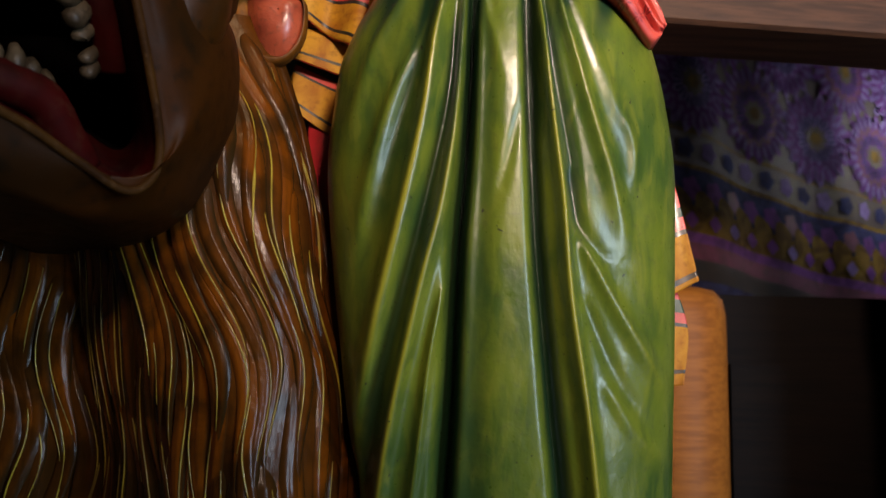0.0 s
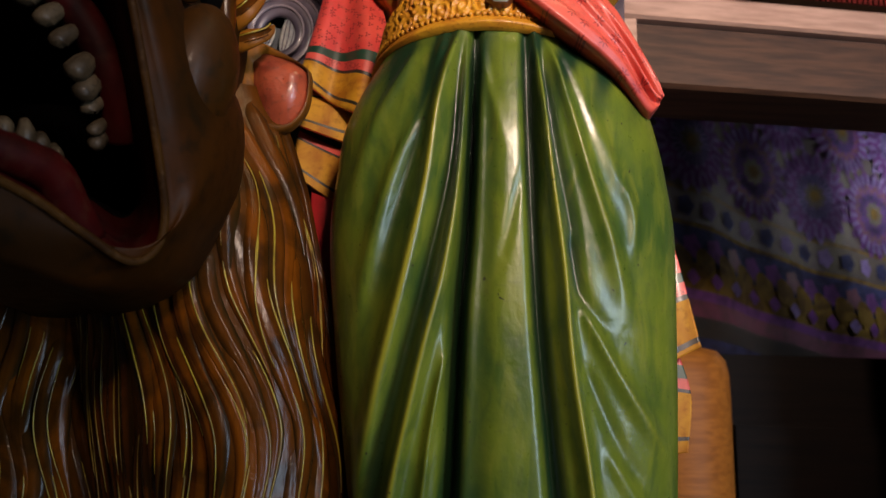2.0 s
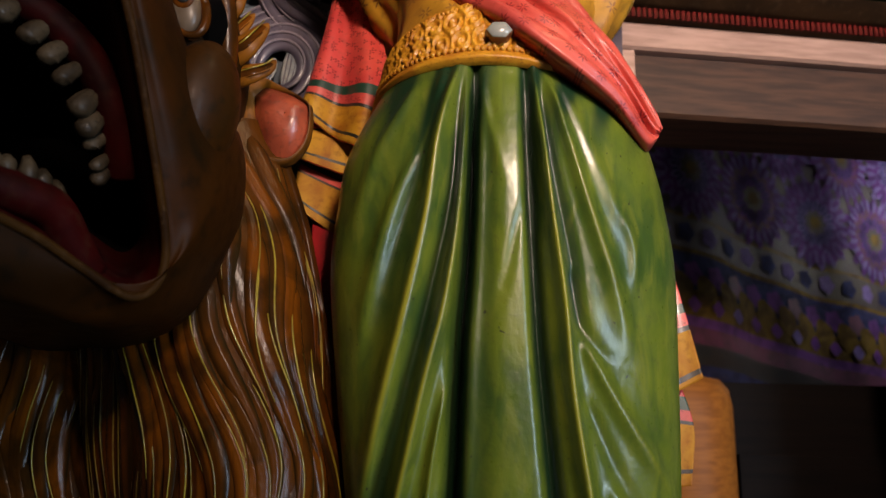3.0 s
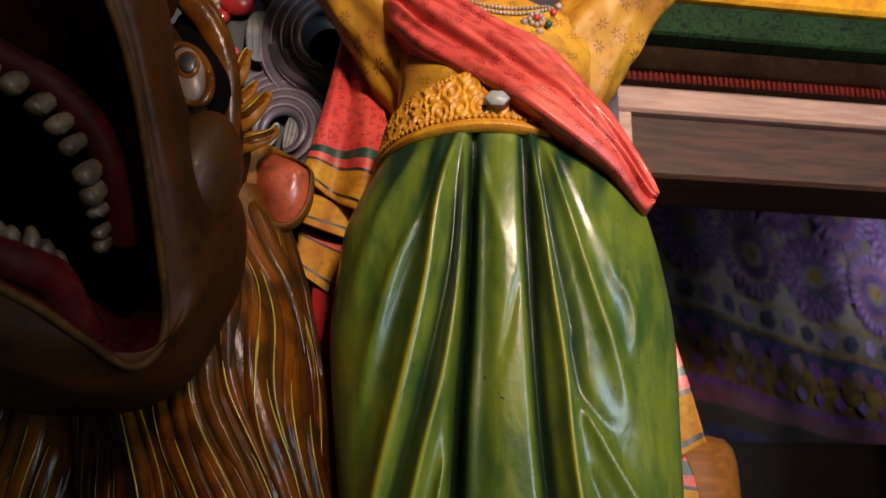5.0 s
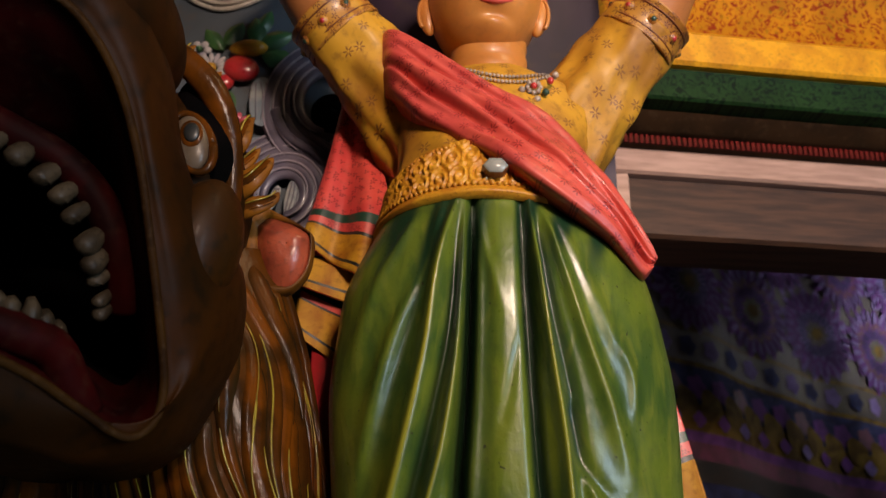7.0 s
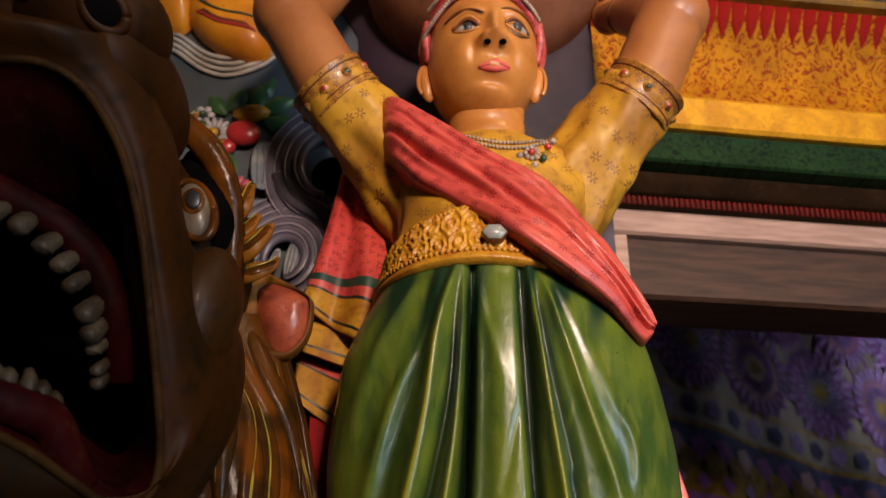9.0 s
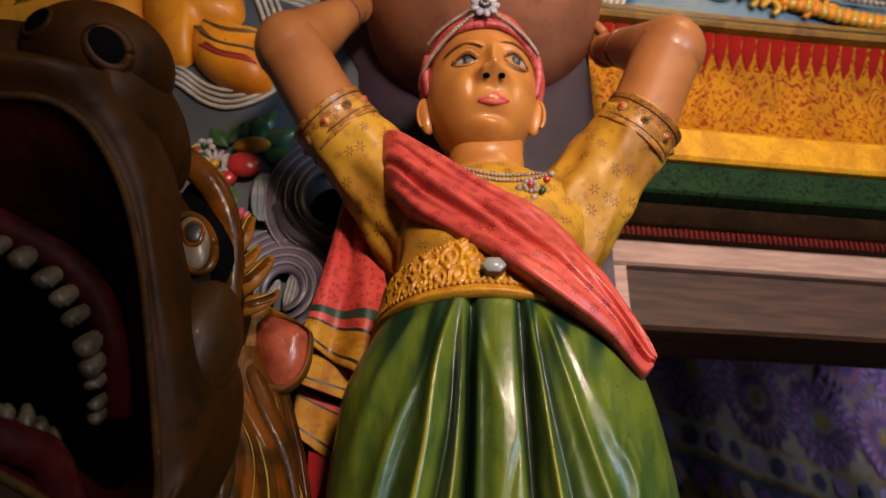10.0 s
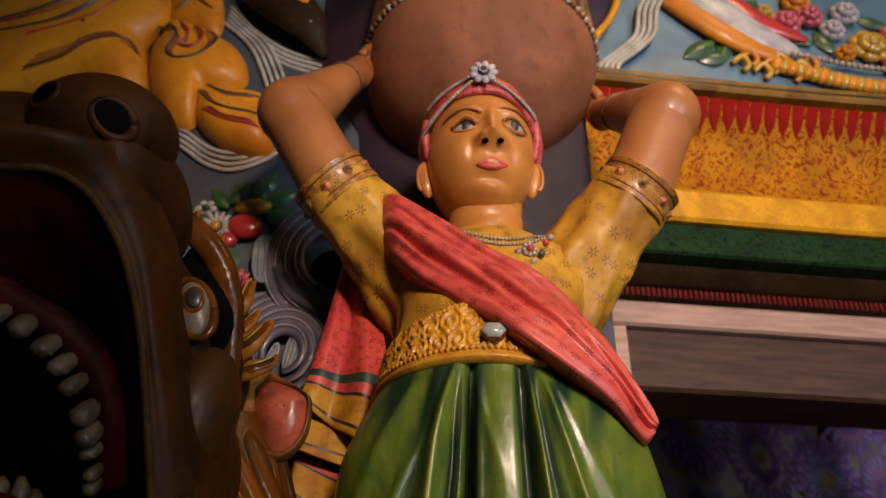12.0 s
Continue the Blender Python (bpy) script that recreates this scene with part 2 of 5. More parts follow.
CHEEK = paint("beast_cheek", (0.052, 0.0155, 0.0014), (0.027, 0.0098, 0.0012), 0.48, 0.02, 0.6, 40, dirt=(0.008, 0.005, 0.001), dirty=0.7, spec=0.14)
LIPEDGE = paint("beast_lip_edge", (0.040, 0.017, 0.003), (0.020, 0.008, 0.002), 0.6, 0.0, 0.4, 90, spec=0.06)
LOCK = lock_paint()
FLAME = paint("flame_gold", (0.20, 0.070, 0.005), (0.085, 0.030, 0.004), 0.45, 0.03, 0.4, 50, dirt=(0.03, 0.014, 0.003), dirty=0.55, spec=0.18)
STRAND = paint("strand_yellow", (0.34, 0.25, 0.02), (0.14, 0.09, 0.01), 0.3, 0.4, 0.05, 90)
MOUTH = paint("mouth_red", (0.032, 0.0018, 0.0016), (0.006, 0.0007, 0.0007), 0.6, 0.0, 0.3, 40, dirty=0.1, spec=0.06)
# near-black without gloss, stands for the shade inside openings and recesses
CAVITYSHADE = paint("cavity_shade", (0.004, 0.003, 0.003), (0.002, 0.002, 0.002), 0.9, 0.0, 0.1, 40, dirty=0, spec=0.0)
TOOTH = paint("tooth_bone", (0.062, 0.043, 0.024), (0.022, 0.014, 0.007), 0.5, 0.05, 0.7, 120, dirt=(0.012, 0.007, 0.003), dirty=0.8, spec=0.2)
BEASTEYE = paint("beast_eye_white", (0.12, 0.090, 0.062), (0.07, 0.042, 0.022), 0.35, 0.05, 0.1, 60, dirty=0.4, spec=0.3)
EARRED = paint("ear_red", (0.38, 0.075, 0.032), (0.20, 0.036, 0.018), 0.34, 0.25, 0.6, 70, dirt=(0.10, 0.03, 0.012), dirty=0.6)
WALLBLUE = paint("wall_slate_blue", (0.075, 0.090, 0.105), (0.05, 0.062, 0.075), 0.5, 0.1, 0.1, 20)
SKYBLUE = paint("wall_sky_blue", (0.13, 0.22, 0.30), (0.07, 0.14, 0.21), 0.45, 0.15, 0.1, 16)
SCROLL = paint("scroll_purple", (0.115, 0.094, 0.125), (0.050, 0.045, 0.068), 0.4, 0.2, 0.15, 60)
MAUVE = paint("scroll_mauve", (0.27, 0.225, 0.26), (0.15, 0.13, 0.16), 0.4, 0.2, 0.15, 60)
PALE = paint("scroll_pale", (0.36, 0.36, 0.34), (0.16, 0.20, 0.24), 0.4, 0.2, 0.15, 70, dirty=0.4)
LINEWHITE = paint("line_white", (0.50, 0.46, 0.40), (0.36, 0.32, 0.27), 0.45, 0.1, 0.1, 80, dirty=0.4)
CLOUD = paint("cloud_orange", (0.70, 0.26, 0.012), (0.52, 0.16, 0.009), 0.42, 0.12, 0.3, 30, dirt=(0.30, 0.09, 0.010), dirty=0.3, spec=0.35)
PURPLE = paint("slab_purple", (0.060, 0.034, 0.058), (0.016, 0.012, 0.026), 0.55, 0.05, 0.15, 14)
FRUIT = paint("fruit_red", (0.50, 0.035, 0.03), (0.38, 0.02, 0.03), 0.28, 0.4, 0.08, 60)
LEMON = paint("fruit_yellow", (0.56, 0.30, 0.02), None, 0.28, 0.4, 0.08, 60)
LEAF = paint("leaf_green", (0.05, 0.13, 0.035), (0.02, 0.06, 0.025), 0.35, 0.3, 0.15, 60)
PETAL = paint("petal_white", (0.50, 0.47, 0.46), (0.32, 0.28, 0.32), 0.4, 0.2, 0.15, 90)
PINK = paint("petal_pink", (0.52, 0.10, 0.13), (0.40, 0.05, 0.09), 0.35, 0.3, 0.15, 70)
FASCIA = paint("fascia_yellow", (0.70, 0.33, 0.010), (0.52, 0.22, 0.008), 0.42, 0.08, 0.3, 90, dirt=(0.22, 0.12, 0.012), dirty=0.6, spec=0.3)
COVE = arabesque("cove_gilt", (0.50, 0.190, 0.004), (0.20, 0.012, 0.003), 62.0)
MOSS = arabesque("band_green", (0.013, 0.038, 0.010), (0.003, 0.008, 0.004), 70.0)
CORNICERED = paint("cornice_red", (0.32, 0.008, 0.004), (0.20, 0.006, 0.003), 0.55, 0.0, 0.15, 60, spec=0.10)
OLIVE = paint("fillet_olive", (0.26, 0.13, 0.012), (0.14, 0.065, 0.009), 0.5, 0.05, 0.25, 50, spec=0.25)
DARKBROWN = paint("band_brown", (0.034, 0.016, 0.006), (0.020, 0.010, 0.004), 0.55, 0.0, 0.15, 40, spec=0.12)
PLANK = wood("plank_pale", (0.50, 0.31, 0.235), (0.36, 0.21, 0.155), 0.55)
BEAM = wood("beam_brown", (0.078, 0.035, 0.018), (0.036, 0.017, 0.010), 0.55, 0.3)
POST = wood("post_oak", (0.30, 0.108, 0.017), (0.21, 0.070, 0.011), 0.5, 0.2)
CABINETSHADE = wood("cabinet_shade", (0.008, 0.005, 0.004), (0.004, 0.003, 0.003), 0.62, 0.06)
PLASTER = paint("room_plaster", (0.14, 0.11, 0.08), (0.10, 0.08, 0.06), 0.7, 0.0, 0.1, 12)
FLOOR = paint("floor_cement", (0.22, 0.12, 0.08), (0.16, 0.08, 0.05), 0.4, 0.1, 0.1, 12)
CLOTHBASE = paint("cloth_olive", (0.045, 0.034, 0.012), (0.026, 0.016, 0.014), 0.7, 0.0, 0.1, 30)
VIOLET = paint("cloth_violet", (0.11, 0.038, 0.165), (0.06, 0.022, 0.09), 0.8, 0.0, 0.2, 60, spec=0.1)
LILAC = paint("cloth_lilac", (0.165, 0.125, 0.27), (0.09, 0.062, 0.16), 0.8, 0.0, 0.2, 60, spec=0.1)
CLOTHBLUE = paint("cloth_blue", (0.028, 0.036, 0.10), (0.012, 0.014, 0.04), 0.8, 0.0, 0.2, 60, spec=0.1)
CLOTHWINE = paint("cloth_wine", (0.085, 0.010, 0.040), (0.045, 0.006, 0.02), 0.7, 0.0, 0.1, 60)
CLOTHGOLD = paint("cloth_gold", (0.13, 0.085, 0.014), (0.06, 0.035, 0.008), 0.8, 0.0, 0.2, 60, spec=0.1)


# ---- mesh helpers ----
class Mould:
    """Collects surfaces, each with its material, into one mesh."""

    def __init__(self):
        self.v, self.f, self.m, self.mats, self.relief_shade = [], [], [], [], []

    def slot(self, material):
        if material not in self.mats:
            self.mats.append(material)
        return self.mats.index(material)

    def grid(self, p, material, wrap=False, caps=False, relief_shade=None, pick=None):
        """p: rows x columns x 3. wrap joins the last column to the first; pick(row, column) may give another material."""
        p = np.asarray(p, float)
        n, k = p.shape[:2]
        base, s = len(self.v), self.slot(material)
        self.v += p.reshape(-1, 3).tolist()
        self.relief_shade += (np.full(n * k, 0.5) if relief_shade is None else np.asarray(relief_shade).ravel()).tolist()
        for i in range(n - 1):
            for j in range(k if wrap else k - 1):
                a, b = base + i * k + j, base + i * k + (j + 1) % k
                self.f.append((a, b, b + k, a + k))
                self.m.append(self.slot(pick(i, j)) if pick else s)
        if caps:
            for ring, flip in ((range(base, base + k), True), (range(base + (n - 1) * k, base + n * k), False)):
                ring = list(ring)
                self.f.append(tuple(reversed(ring)) if flip else tuple(ring))
                self.m.append(s)

    def tube(self, path, radii, material, sides=8, flat=1.0, pick=None):
        """A tube along a path; flat < 1 presses it in y."""
        path = np.asarray(path, float)
        radii = np.broadcast_to(np.asarray(radii, float), (len(path),))
        tan = np.gradient(path, axis=0)
        tan /= np.linalg.norm(tan, axis=1, keepdims=True) + 1e-12
        ref = np.array((0.0, 1.0, 0.0)) if abs(tan[:, 1]).mean() < 0.8 else np.array((0.0, 0.0, 1.0))
        side = np.cross(tan, ref)
        side /= np.linalg.norm(side, axis=1, keepdims=True) + 1e-12
        out = np.cross(side, tan)
        th = np.linspace(0, 2 * np.pi, sides, endpoint=False)
        ring = (np.cos(th)[None, :, None] * side[:, None] + flat * np.sin(th)[None, :, None] * out[:, None]) * radii[:, None, None]
        self.grid(path[:, None] + ring, material, wrap=True, caps=True, pick=pick)

    def ball(self, c, r, material, n=8, k=12, turn=None):
        u = np.linspace(0.02, np.pi - 0.02, n)
        th = np.linspace(0, 2 * np.pi, k, endpoint=False)
        p = np.stack([np.sin(u)[:, None] * np.cos(th), np.sin(u)[:, None] * np.sin(th), np.cos(u)[:, None] * np.ones(k)], -1)
        p = p * (np.ones(3) * r)
        if turn is not None:
            p = p @ np.array(Euler([radians(a) for a in turn]).to_matrix()).T
        self.grid(p + np.array(c), material, wrap=True, caps=True)

    def box(self, lo, hi, material):
        (a, b, c), (d, e, f) = lo, hi
        base, s = len(self.v), self.slot(material)
        self.v += [[x, y, z] for x in (a, d) for y in (b, e) for z in (c, f)]
        self.relief_shade += [0.5] * 8
        for q in ((0, 1, 3, 2), (4, 6, 7, 5), (0, 4, 5, 1), (2, 3, 7, 6), (0, 2, 6, 4), (1, 5, 7, 3)):
            self.f.append(tuple(base + i for i in q))
            self.m.append(s)

    def made(self, name, parent=None, label="", smooth=True, edge=None):
        me = bpy.data.meshes.new(name)
        me.from_pydata(self.v, [], self.f)
        for m in self.mats:
            me.materials.append(m)
        me.polygons.foreach_set("material_index", self.m)
        me.polygons.foreach_set("use_smooth", [smooth] * len(self.f))
        at = me.attributes.new("relief_shade", "FLOAT", "POINT")
        at.data.foreach_set("value", self.relief_shade)
        bm = bmesh.new()
        bm.from_mesh(me)
        bmesh.ops.recalc_face_normals(bm, faces=bm.faces)
        bm.to_mesh(me)
        bm.free()
        if smooth and edge:
            me.set_sharp_from_angle(angle=radians(edge))
        ob = new(name, me)
        if parent:
            ob.parent = parent
        if label:
            tagged(ob, label)
        return ob


def curve(points, n):
    """A smooth line (Catmull-Rom) of n points through the given ones."""
    p = np.asarray(points, float)
    p = np.vstack([2 * p[0] - p[1], p, 2 * p[-1] - p[-2]])
    s = np.linspace(0, len(p) - 3 - 1e-9, n)
    i = s.astype(int)
    t = (s - i)[:, None]
    a, b, c, d = p[i], p[i + 1], p[i + 2], p[i + 3]
    return 0.5 * (2 * b + (c - a) * t + (2 * a - 5 * b + 4 * c - d) * t**2 + (3 * b - a - 3 * c + d) * t**3)


def table(x, xs, ys):
    """Smooth reading of a short table."""
    line = curve(np.stack([xs, ys], 1), 200)
    return np.interp(x, line[:, 0], line[:, 1])


def empty(name, label, category, group="", kind=""):
    return tagged(new(name), label, category, group, kind)


# ---- the setting ----


def setting(name, lo, hi, material, label, category):
    b = Mould()
    b.box(lo, hi, material)
    ob = b.made(name, smooth=False)
    return tagged(ob, label, category, kind="structure")


setting("floor", (-3.2, -2.8, -0.1), (4.2, 4.2, 0.0), FLOOR, "red cement floor of the shrine room", "floor")
setting("ceiling", (-3.2, -2.8, 3.6), (4.2, 4.2, 3.7), PLASTER, "plain plastered ceiling of the shrine room", "ceiling")
setting("wall_west", (-3.3, -2.8, 0), (-3.2, 4.2, 3.6), PLASTER, "plain plastered side wall", "wall")
setting("wall_north", (-3.2, 4.2, 0), (4.2, 4.3, 3.6), PLASTER, "plain plastered end wall in the dark", "wall")


setting("wall_east", (4.2, -2.8, 0), (4.3, 4.2, 3.6), PLASTER, "plain plastered side wall", "wall")


def wall_south():
    b = Mould()
    for x0, x1, z0, z1 in ((-3.2, 2.5, 0, 3.6), (2.5, 3.5, 2.65, 3.6), (2.5, 3.5, 0, 0.65), (3.5, 4.2, 0, 3.6)):
        b.box((x0, -2.8, z0), (x1, -2.65, z1), PLASTER)
    tagged(b.made("wall_south", smooth=False), "plastered wall with one bright opening", "wall", kind="structure")


wall_south()


# painted back wall with the relief, and the slab behind the figure
setting("wall_relief", (-3.2, 0.985, 0), (0.20, 1.15, 3.6), WALLBLUE, "slate-blue painted wall behind the figures", "wall")
setting("wall_slab", (0.08, 0.955, 0.9), (0.226, 0.979, 2.46), PURPLE, "purple-grey painted slab behind the standing figure", "wall")


def strip(name, profile, material, x0, x1, parent=None, label="", joints=24):
    """A moulding: a profile of (y, z) drawn along the wall from x0 to x1, closed behind."""
    b = Mould()
    xs = np.linspace(x0, x1, joints)
    rows = [[(x, y + (x - 0.45) * 0.11 + 0.0012 * math.sin(9 * x + 3 * y), z + 0.0012 * math.sin(7 * x + 5 * z)) for y, z in profile] for x in xs]
    b.grid(rows, material, wrap=True, caps=True)
    return b.made(name, parent, label, smooth=True, edge=28)


def entablature():
    e = empty("entablature", "painted wooden entablature with gilt cove and coloured bands over a beam", "cornice", kind="structure")
    x0, x1 = 0.205, 2.6
    th = np.linspace(0, 1, 14)
    cove = [(1.075 - 0.075 * t**1.9, 2.385 + 0.165 * t**0.85) for t in th]
    strip("cove", cove + [(1.3, 2.55), (1.3, 2.385)], COVE, x0, x1, e, "gilt cove with red scrollwork", 60)
    strip("fillet", [(0.985, 2.546), (0.980, 2.552), (0.980, 2.571), (0.988, 2.577), (1.3, 2.577), (1.3, 2.546)], OLIVE, x0, x1, e, "olive fillet")
    strip("fillet_line", [(0.9795, 2.557), (0.9785, 2.558), (0.9785, 2.561), (0.9795, 2.562)], BLACK, x0, x1, e, "thin black line")
    strip("fascia", [(1.062, 2.307), (1.056, 2.313), (1.056, 2.368), (1.066, 2.379), (1.3, 2.379), (1.3, 2.307)], FASCIA, x0, x1, e, "bright yellow fascia")
    strip("green_band", [(1.083, 2.251), (1.078, 2.255), (1.076, 2.285), (1.070, 2.304), (1.3, 2.3045), (1.3, 2.251)], MOSS, x0, x1, e, "dark green speckled band")
    strip("brown_band", [(1.150, 2.224), (1.140, 2.226), (1.112, 2.248), (1.3, 2.249), (1.3, 2.224)], DARKBROWN, x0, x1, e, "dark brown band")
    strip("red_band", [(1.161, 2.208), (1.156, 2.210), (1.156, 2.222), (1.3, 2.222), (1.3, 2.208)], DARKBROWN, x0, x1, e, "dark band behind the red teeth")
    b = Mould()
    b.box((-0.0029, -0.004, -0.0085), (0.0029, 0, 0.0085), TEETHRED)
    tooth = b.made("tooth", e, smooth=False)
    for k in range(190):
        x = x0 + 0.008 + k * 0.0095
        o = tooth if k == 0 else bpy.data.objects.new("tooth", tooth.data)
        if k:
            scene.collection.objects.link(o)
            o.parent = e
        o.location = (x, 1.1545 + (x - 0.45) * 0.11, 2.2145)
    # red petals along the head of the cove
    b = Mould()
    us = np.linspace(0, 1, 9)
    wid = np.array([0.95, 1.0, 1.0, 0.97, 0.9, 0.80, 0.60, 0.32, 0.02]) * 0.0121
    def cy(t):
        return 1.075 - 0.075 * t**1.9, 2.385 + 0.165 * t**0.85
    rows = []
    for u, w in zip(us, wid):
        y, z = cy(1.0 - 0.36 * u)
        rows.append([(-w, y - 0.0008, z), (-w * 0.8, y - 0.0022, z), (0, y - 0.0026, z), (w * 0.8, y - 0.0022, z), (w, y - 0.0008, z)])
    b.grid(rows, CORNICERED)
    petal = b.made("petal", e)
    for k in range(70):
        x = x0 + 0.012 + k * 0.0262
        o = petal if k == 0 else bpy.data.objects.new("petal", petal.data)
        if k:
            scene.collection.objects.link(o)
            o.parent = e
        o.location = (x, (x - 0.45) * 0.11, 0)
    return e


entablature()


def beam():
    e = empty("beam", "weathered brown timber beam in a pale moulded frame", "beam", kind="structure")
    strip("frame_rail", [(1.171, 2.156), (1.165, 2.160), (1.165, 2.198), (1.173, 2.206), (1.32, 2.206), (1.32, 2.156)], PLANK, 0.276, 2.6, e, "pale weathered rail")
    strip("beam_face", [(1.193, 2.047), (1.185, 2.053), (1.185, 2.154), (1.32, 2.154), (1.32, 2.047)], BEAM, 0.306, 2.6, e)
    b = Mould()
    b.box((0.276, 1.150, 1.3), (0.302, 1.30, 2.153), PLANK)
    b.made("frame_stile", e, "pale upright of the frame", smooth=False)


beam()
# upper wall over the entablature
b = Mould()
xs = np.linspace(0.2, 2.6, 8)
b.grid([[(x, 1.025 + (x - 0.45) * 0.11, 2.579), (x, 1.02 + (x - 0.45) * 0.11, 3.6), (x, 1.16 + (x - 0.45) * 0.11, 3.6), (x, 1.16 + (x - 0.45) * 0.11, 2.579)] for x in xs], SKYBLUE, wrap=True, caps=True)
tagged(b.made("wall_upper", smooth=False), "sky-blue painted upper wall", "wall", kind="structure")
setting("wall_jamb", (0.201, 1.0, 0), (0.246, 1.32, 2.2), PURPLE, "dark purple-grey jamb beside the opening", "wall")
setting("wall_far_east", (2.45, 1.45, 0), (2.6, 4.2, 3.6), PLASTER, "plain wall closing the dark recess", "wall")
setting("wall_recess_head", (0.26, 1.36, 2.22), (2.45, 1.46, 3.6), PLASTER, "plain wall over the recess", "wall")
# added out of view: blocks spot and door light from the cloth
setting("recess_light_block", (0.95, 1.37, 0), (2.45, 1.455, 2.215), PLASTER, "unseen panel added to keep lamp light off the recess cloth", "wall")
setting("plinth", (-0.75, 0.55, 0), (0.45, 0.98, 0.93), PLASTER, "plastered plinth under the painted figures", "plinth")


def post_and_cabinet():
    # the post takes the lit brown strip of the cabinet front
    b = Mould()
    t = np.linspace(0, 2 * np.pi, 40, endpoint=False)
    rings = [(0.0, 0.110), (0.8, 0.110), (1.56, 0.110), (1.60, 0.109), (1.63, 0.103), (1.648, 0.088), (1.655, 0.060), (1.657, 0.01)]
    b.grid([[(0.480 + r * math.sin(q), 1.61 - r * math.cos(q), z) for q in t] for z, r in rings], POST, wrap=True, caps=True)
    tagged(b.made("wooden_post"), "warm brown oak post in place of the lit cabinet front", "post")
    # near-black wood stands for the shaded part of that front
    c = empty("cabinet", "wooden cabinet under the patterned cloth, coloured near-black for its shade", "cabinet")
    for name, lo, hi in (("body", (0.60, 1.78, 0.0), (2.3, 2.3, 1.66)), ("door", (0.66, 1.76, 0.1), (1.3, 1.779, 1.5)), ("door", (1.33, 1.76, 0.1), (2.0, 1.779, 1.5))):
        b = Mould()
        b.box(lo, hi, CABINETSHADE)
        b.made(name, c, smooth=False)


post_and_cabinet()


def cloth():
    """A printed cloth hung in the recess: bands and blossoms on a softly waved sheet."""
    def at(s, h, lift=0.0):
        wave = 0.03 * math.sin(5.2 * s + 1.2 * h) + 0.012 * math.sin(17 * s + 3 * h)
        x, y = 0.30 + 0.80 * s, 2.02 + 0.44 * s + wave
        return (x + 0.4 * lift, y - 0.8 * lift, h - 0.06 * s + 0.02 * math.sin(3.1 * s))
    b = Mould()
    bands = ((1.70, 1.76, CLOTHBLUE), (1.76, 1.82, BLACK), (1.82, 1.87, CLOTHWINE), (1.87, 1.90, VIOLET), (1.90, 1.98, CLOTHGOLD), (1.98, 2.09, CLOTHBLUE),
             (2.09, 2.105, CLOTHGOLD), (2.105, 2.20, CLOTHBASE), (2.20, 2.21, CLOTHGOLD), (2.21, 3.0, CLOTHBASE))
    ss = np.linspace(-0.1, 2.3, 90)
    for h0, h1, m in bands:
        b.grid([[at(s, h) for s in ss] for h in np.linspace(h0, h1, 4)], m)
    def disc(s0, h0, r, m, lobes, lift):
        th = np.linspace(0, 2 * np.pi, 72)
        k = 1 + 0.12 * np.cos(lobes * th)
        b.grid([[at(s0 + q * r * kk * math.cos(a) / 0.91, h0 + q * r * kk * math.sin(a), lift) for a, kk in zip(th, k)] for q in (0.02, 0.35, 0.7, 1.0)], m)
    row = 0
    for h0 in (2.36, 2.63, 2.90):
        for k in range(7):
            s0 = 0.22 + k * 0.33 + (0.16 if row % 2 else 0)
            pale = (k + row) % 2
            disc(s0, h0, 0.150, LILAC if pale else VIOLET, 18, 0.004)
            disc(s0, h0, 0.102, VIOLET if pale else CLOTHWINE, 14, 0.007)
            disc(s0, h0, 0.084, LILAC if pale else VIOLET, 14, 0.009)
            disc(s0, h0, 0.042, CLOTHBASE, 9, 0.012)
            disc(s0, h0, 0.022, CLOTHGOLD, 6, 0.014)
            for j in range(26):
                a = 2 * math.pi * j / 26
                for r0, r1, m in ((0.108, 0.146, VIOLET if pale else LILAC), (0.048, 0.078, CLOTHBLUE)):
                    b.grid([[at(s0 + q * math.cos(a + w) / 0.91, h0 + q * math.sin(a + w), 0.0105) for w in (-0.055, 0.0, 0.055)] for q in np.linspace(r0, r1, 3)], m)
        row += 1
    for k in range(22):
        disc(0.10 + k * 0.105, 2.152, 0.030, LILAC if k % 2 else CLOTHBLUE, 5, 0.004)
        disc(0.12 + k * 0.105, 2.03, 0.034, VIOLET if k % 3 else CLOTHWINE, 5, 0.004)
        disc(0.07 + k * 0.105, 1.985, 0.040, CLOTHGOLD, 3, 0.005)
        disc(0.12 + k * 0.105, 1.935, 0.022, LILAC if k % 3 == 0 else VIOLET, 4, 0.006)
    ob = b.made("hanging_cloth")
    tagged(ob, "printed cloth with violet rosettes, gold and wine-red bands", "cloth")


cloth()


# ---- the standing figure: one mesh ----


def skirt_shape(z):
    zs = [0.9, 1.2, 1.36, 1.43, 1.516, 1.604, 1.695, 1.76, 1.80, 1.835, 1.86, 1.885, 1.92]
    a = table(z, zs, [0.135, 0.145, 0.154, 0.162, 0.170, 0.177, 0.182, 0.176, 0.170, 0.158, 0.142, 0.122, 0.100])
    c = table(z, zs, [0.082, 0.080, 0.078, 0.072, 0.067, 0.062, 0.058, 0.056, 0.054, 0.055, 0.052, 0.045, 0.040])
    d = table(z, zs, [0.085, 0.09, 0.095, 0.10, 0.105, 0.108, 0.110, 0.112, 0.112, 0.110, 0.108, 0.104, 0.100])
    return a, c, d


